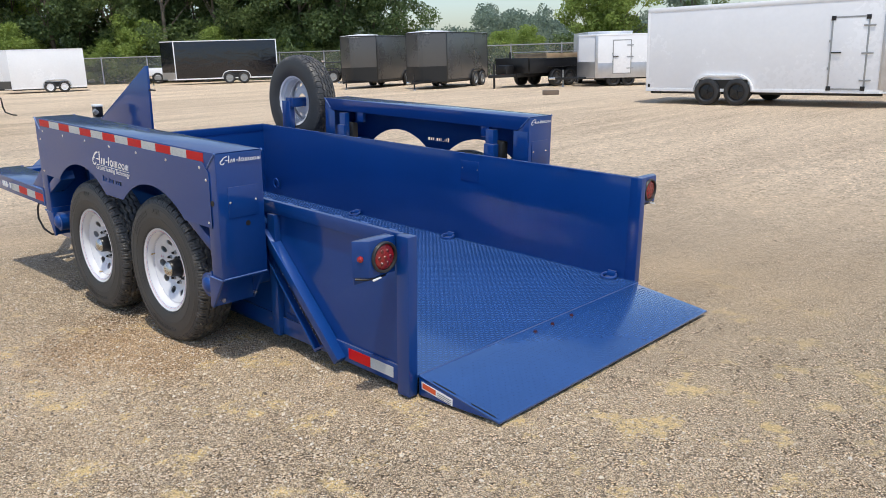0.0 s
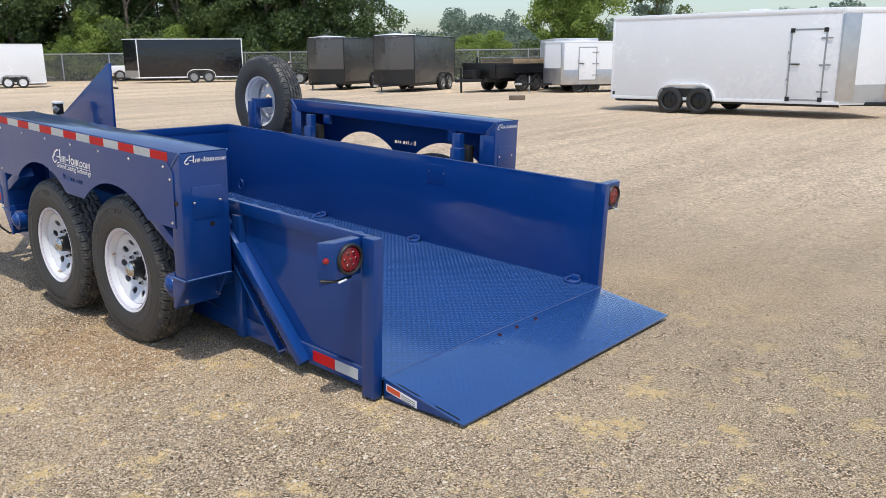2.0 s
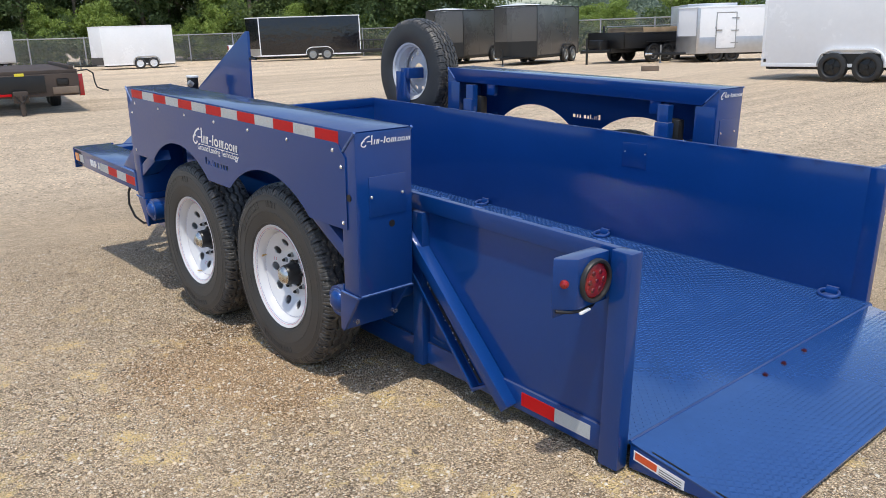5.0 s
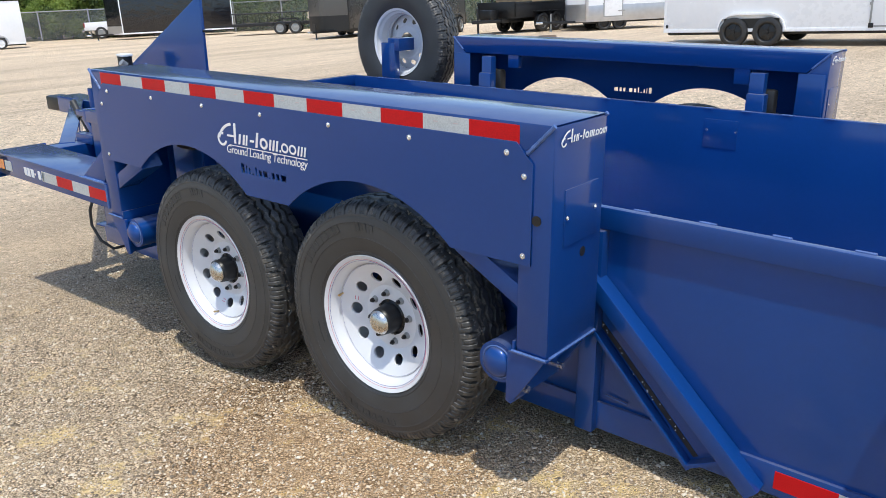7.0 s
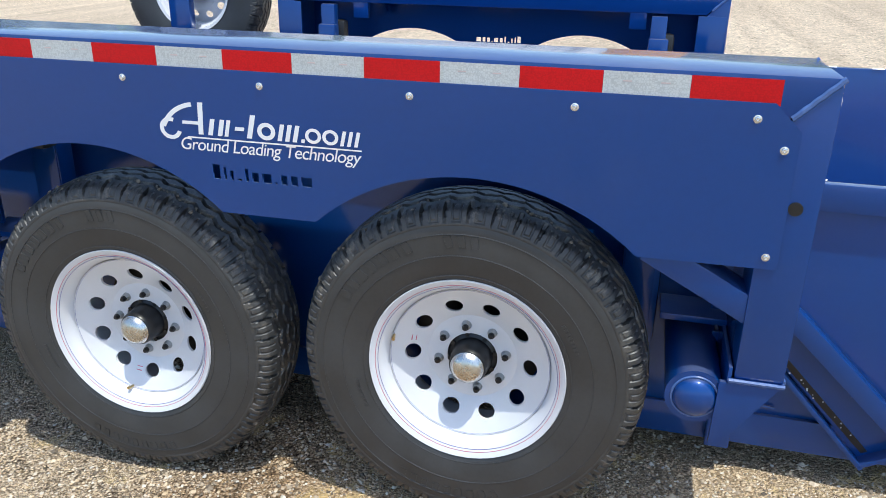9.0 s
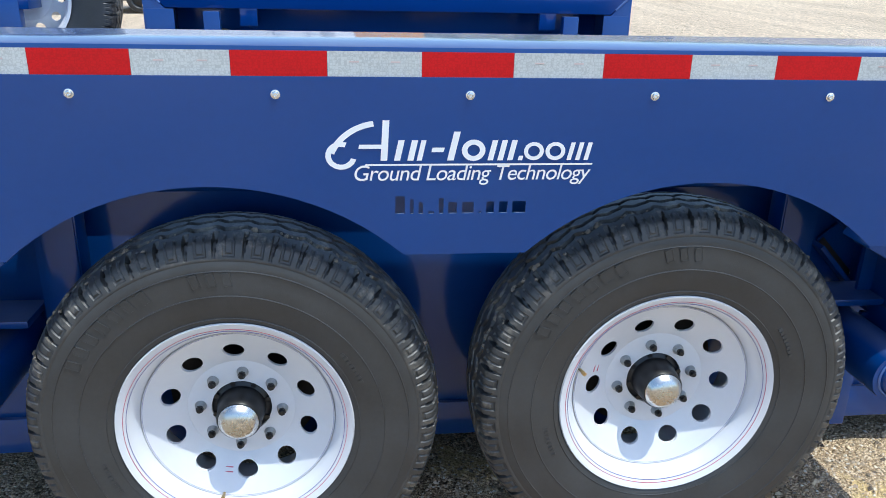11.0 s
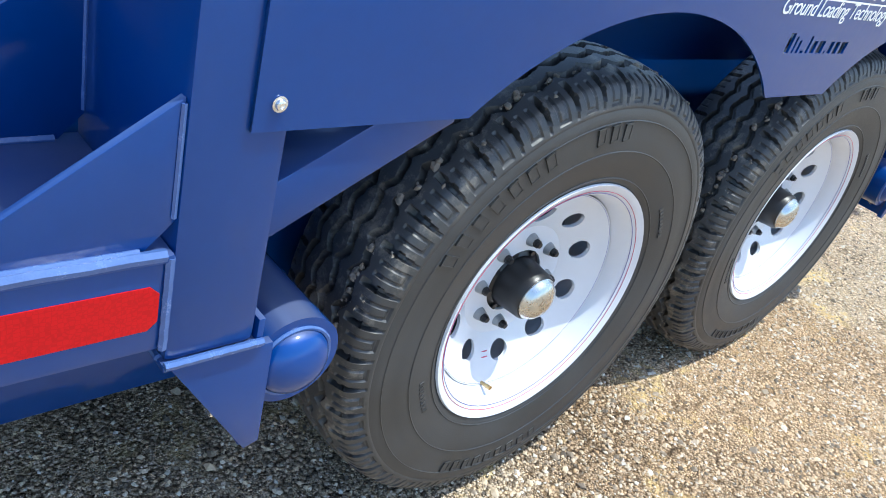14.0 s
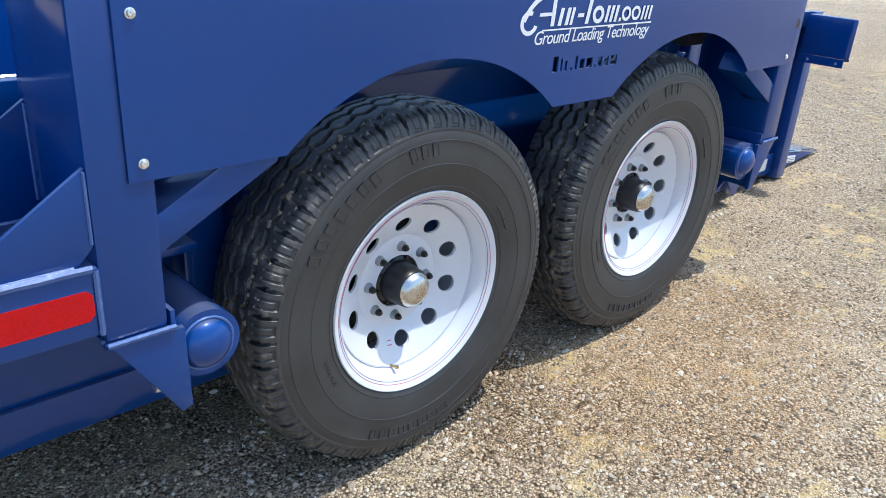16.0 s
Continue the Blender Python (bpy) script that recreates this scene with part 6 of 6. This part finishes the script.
# ---- trees ----
def leaf_cloud(rng, blobs, n, size):
    """Many small bent leaf sprays scattered in uneven clumps."""
    blobs = np.array(blobs)
    wts = blobs[:, 3] ** 2
    pick = blobs[rng.choice(len(blobs), n, p=wts / wts.sum())]

    def unit(v):
        return v / np.linalg.norm(v, axis=1, keepdims=True)

    d = unit(rng.normal(size=(n, 3)))
    c = pick[:, :3] + d * pick[:, 3:] * rng.uniform(0.45, 1.08, (n, 1)) * np.array((1, 1, 0.8))
    a = unit(rng.normal(size=(n, 3)))
    b = unit(np.cross(a, rng.normal(size=(n, 3))))
    s = size * rng.uniform(0.6, 1.5, (n, 1))
    v = np.stack([c - a * s, c + b * s * 0.6, c + a * s, c - b * s * 0.5 + np.cross(a, b) * s * 0.3], 1).reshape(-1, 3)
    q = np.arange(n)[:, None] * 4
    f = np.concatenate([q + np.array((0, 1, 2)), q + np.array((0, 2, 3))])
    return mesh_from("crown", v.tolist(), f.tolist())


def tree_meshes(seed, height, spread, n, size, lean=0.0):
    rng = np.random.default_rng(seed)
    bm = bmesh.new()
    top = height * 0.72
    pts = [(0, 0, -0.2), (0.1 * lean, 0.05, height * 0.2), (0.3 * lean, 0.1, height * 0.45), (0.5 * lean, 0.0, top)]
    for (p, q, r1, r2) in zip(pts, pts[1:], (0.16, 0.12, 0.08), (0.12, 0.08, 0.03)):
        rod(bm, p, q, r1 * height / 9, 9, r2 * height / 9)
    blobs = []
    for k in range(38):
        z = height * rng.uniform(0.12, 0.95)
        w = spread * (0.55 + 0.6 * math.sin(math.pi * min(1, max(0.05, z / height)))) * rng.uniform(0.35, 1.0)
        a = rng.uniform(0, math.tau)
        tip = (w * math.cos(a), w * math.sin(a), z)
        blobs.append((*tip, rng.uniform(0.35, 0.8) * spread * 0.55))
        if k % 3 == 0:
            rod(bm, (0.2 * lean, 0, z * 0.6), tip, 0.045 * height / 9, 6, 0.012)
    crown = leaf_cloud(rng, blobs, n, size)
    tr = bpy.data.meshes.new("trunk")
    bmesh.ops.recalc_face_normals(bm, faces=bm.faces)
    bm.to_mesh(tr)
    bm.free()
    tr.materials.append(BARK)
    return tr, crown


KINDS = []
for k, (hh, sp, mat) in enumerate(((11.0, 3.0, LEAF[0]), (9.0, 2.8, LEAF[1]), (12.0, 3.2, LEAF[2]), (6.0, 2.6, LEAF[1]), (10.0, 2.5, LEAF[0]))):
    tr, cr = tree_meshes(11 + k, hh, sp, 13000, 0.115, 0.8)
    cr.materials.append(mat)
    KINDS.append((tr, cr))
NAMES = ["dense green deciduous tree behind the fence", "light green young tree behind the fence", "dark green tall tree behind the fence", "low bright green bushy tree behind the fence", "slim green tree with open crown"]


def tree(kind, x, y, s, rz):
    t = thing("tree", NAMES[kind], "tree", Matrix.Translation((x, y, 0)) @ Matrix.Rotation(rz, 4, "Z") @ Matrix.Scale(s, 4), "trees behind the fence")
    part("trunk", KINDS[kind][0], None, t)
    part("crown", KINDS[kind][1], None, t)


rng = np.random.default_rng(5)
# the wood on the left runs behind the fence, in three staggered rows
line = [(-34, 73), (-20, 71), (-6, 68), (4, 66), (13, 62), (21, 58.5), (28, 53.5), (33, 48.5), (36.5, 43.5)]
for (ax, ay), (bx, by) in zip(line, line[1:]):
    for k in range(6):
        f = (k + rng.uniform(0.1, 0.9)) / 6
        x, y = ax + (bx - ax) * f, ay + (by - ay) * f
        row = k % 3
        tree(int(rng.choice([0, 2, 4, 0, 1])), x + row * 1.6, y + row * 3.0, rng.uniform(0.9, 1.2), rng.uniform(0, 6.28))
    for k in range(3):
        f = rng.uniform(0, 1)
        x, y = ax + (bx - ax) * f - 0.8, ay + (by - ay) * f - 2.0
        tree(3, x, y, rng.uniform(0.45, 0.8), rng.uniform(0, 6.28))
# lower green behind the middle and the single trees on the right
for x, y, s, kd in ((38.3, 41.3, 0.92, 0), (39.4, 39.9, 0.80, 2), (37.0, 43.2, 1.0, 2), (35.6, 45.6, 1.05, 0), (34.0, 48.2, 1.1, 4), (43.6, 25.4, 0.62, 1), (43.4, 24.8, 0.72, 1), (49, 38, 0.50, 3), (40, 33, 0.34, 1), (42, 30, 0.52, 3), (45, 34, 0.5, 3), (44, 23, 0.72, 1), (47, 20, 0.70, 0), (58, -14, 0.9, 1)):
    tree(kd, x, y, s, rng.uniform(0, 6.28))


def hedge():
    """Bushes and weeds grown up behind the fence, too tangled to tell apart."""
    h = np.random.default_rng(21)
    blobs = []
    for (ax, ay), (bx, by) in zip(FENCE[:7], FENCE[1:8]):
        length = math.hypot(bx - ax, by - ay)
        count = int(length / 0.3)
        for k in range(count):
            f = -0.1 + 1.2 * (k + h.uniform(0, 1)) / count
            back = h.uniform(0.9, 2.6)
            blobs.append((ax + (bx - ax) * f - (by - ay) / length * back, ay + (by - ay) * f + (bx - ax) / length * back, h.uniform(0.1, 1.9), h.uniform(0.4, 0.85)))
    me = leaf_cloud(h, blobs, 90000, 0.12)
    me.materials.append(LEAF[0])
    return tagged(new("hedge", me), "tangled green hedge grown up behind the fence", "hedge", kind="stuff")


hedge()


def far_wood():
    """The wooded rise beyond the lot; its haze is put into the leaf colour."""
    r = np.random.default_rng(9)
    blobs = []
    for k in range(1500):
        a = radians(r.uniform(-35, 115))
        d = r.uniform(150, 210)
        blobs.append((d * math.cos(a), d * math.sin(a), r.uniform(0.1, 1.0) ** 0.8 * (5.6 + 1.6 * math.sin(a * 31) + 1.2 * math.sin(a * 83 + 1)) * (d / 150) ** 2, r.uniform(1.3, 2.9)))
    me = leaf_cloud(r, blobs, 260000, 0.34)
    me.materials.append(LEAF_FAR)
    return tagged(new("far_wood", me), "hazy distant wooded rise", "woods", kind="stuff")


far_wood()


def gravel_stones():
    """Loose stones on the lot near the trailer."""
    r = np.random.default_rng(3)
    n, extra = 100000, 18000
    x = np.concatenate([r.uniform(-2.6, 1.0, n), r.uniform(-1.0, 0.35, extra)])
    y = np.concatenate([r.uniform(-4.3, 2.6, n), r.uniform(-2.4, 1.6, extra)])
    far_n = 9000
    x = np.concatenate([x, r.uniform(-3.0, 13.0, far_n)])
    y = np.concatenate([y, r.uniform(-5.0, 9.0, far_n)])
    k = len(x)
    s = np.clip(r.lognormal(-5.84, 0.40, k), 0.0014, 0.0100)
    s *= 1 + np.clip((np.hypot(x + 1, y + 1) - 3) / 9, 0, 0.5)
    base = np.array([(1, 0, 0), (0, 1, 0), (-1, 0, 0), (0, -1, 0), (0, 0, 1), (0.6, 0.6, 0.55), (-0.6, 0.55, 0.6), (0, 0, -0.6)])
    tri = np.array([(0, 1, 5), (1, 6, 5), (5, 6, 4), (1, 2, 6), (2, 4, 6), (2, 3, 4), (3, 0, 4), (0, 5, 4)])
    p = base[None] * (1 + r.uniform(-0.3, 0.3, (k, 8, 3))) * np.array((1.2, 0.95, 0.80)) * s[:, None, None]
    a = r.uniform(0, math.tau, k)[:, None]
    c, sn = np.cos(a), np.sin(a)
    gz = np.array([ground_z(u, w) + 0.012 * (noise.noise((u * 0.5, w * 0.5, 0)) + 0.4 * noise.noise((u * 2.1, w * 2.1, 3))) for u, w in zip(x, y)])
    v = np.stack([x[:, None] + p[..., 0] * c - p[..., 1] * sn, y[:, None] + p[..., 0] * sn + p[..., 1] * c, gz[:, None] + p[..., 2] + s[:, None] * 0.1], -1).reshape(-1, 3).tolist()
    f = (tri[None] + (np.arange(k) * 8)[:, None, None]).reshape(-1, 3).tolist()
    me = mesh_from("gravel", v, f)
    me.materials.append(STONE)
    return tagged(new("gravel", me), "loose tan and grey crushed gravel", "gravel", kind="stuff")


gravel_stones()
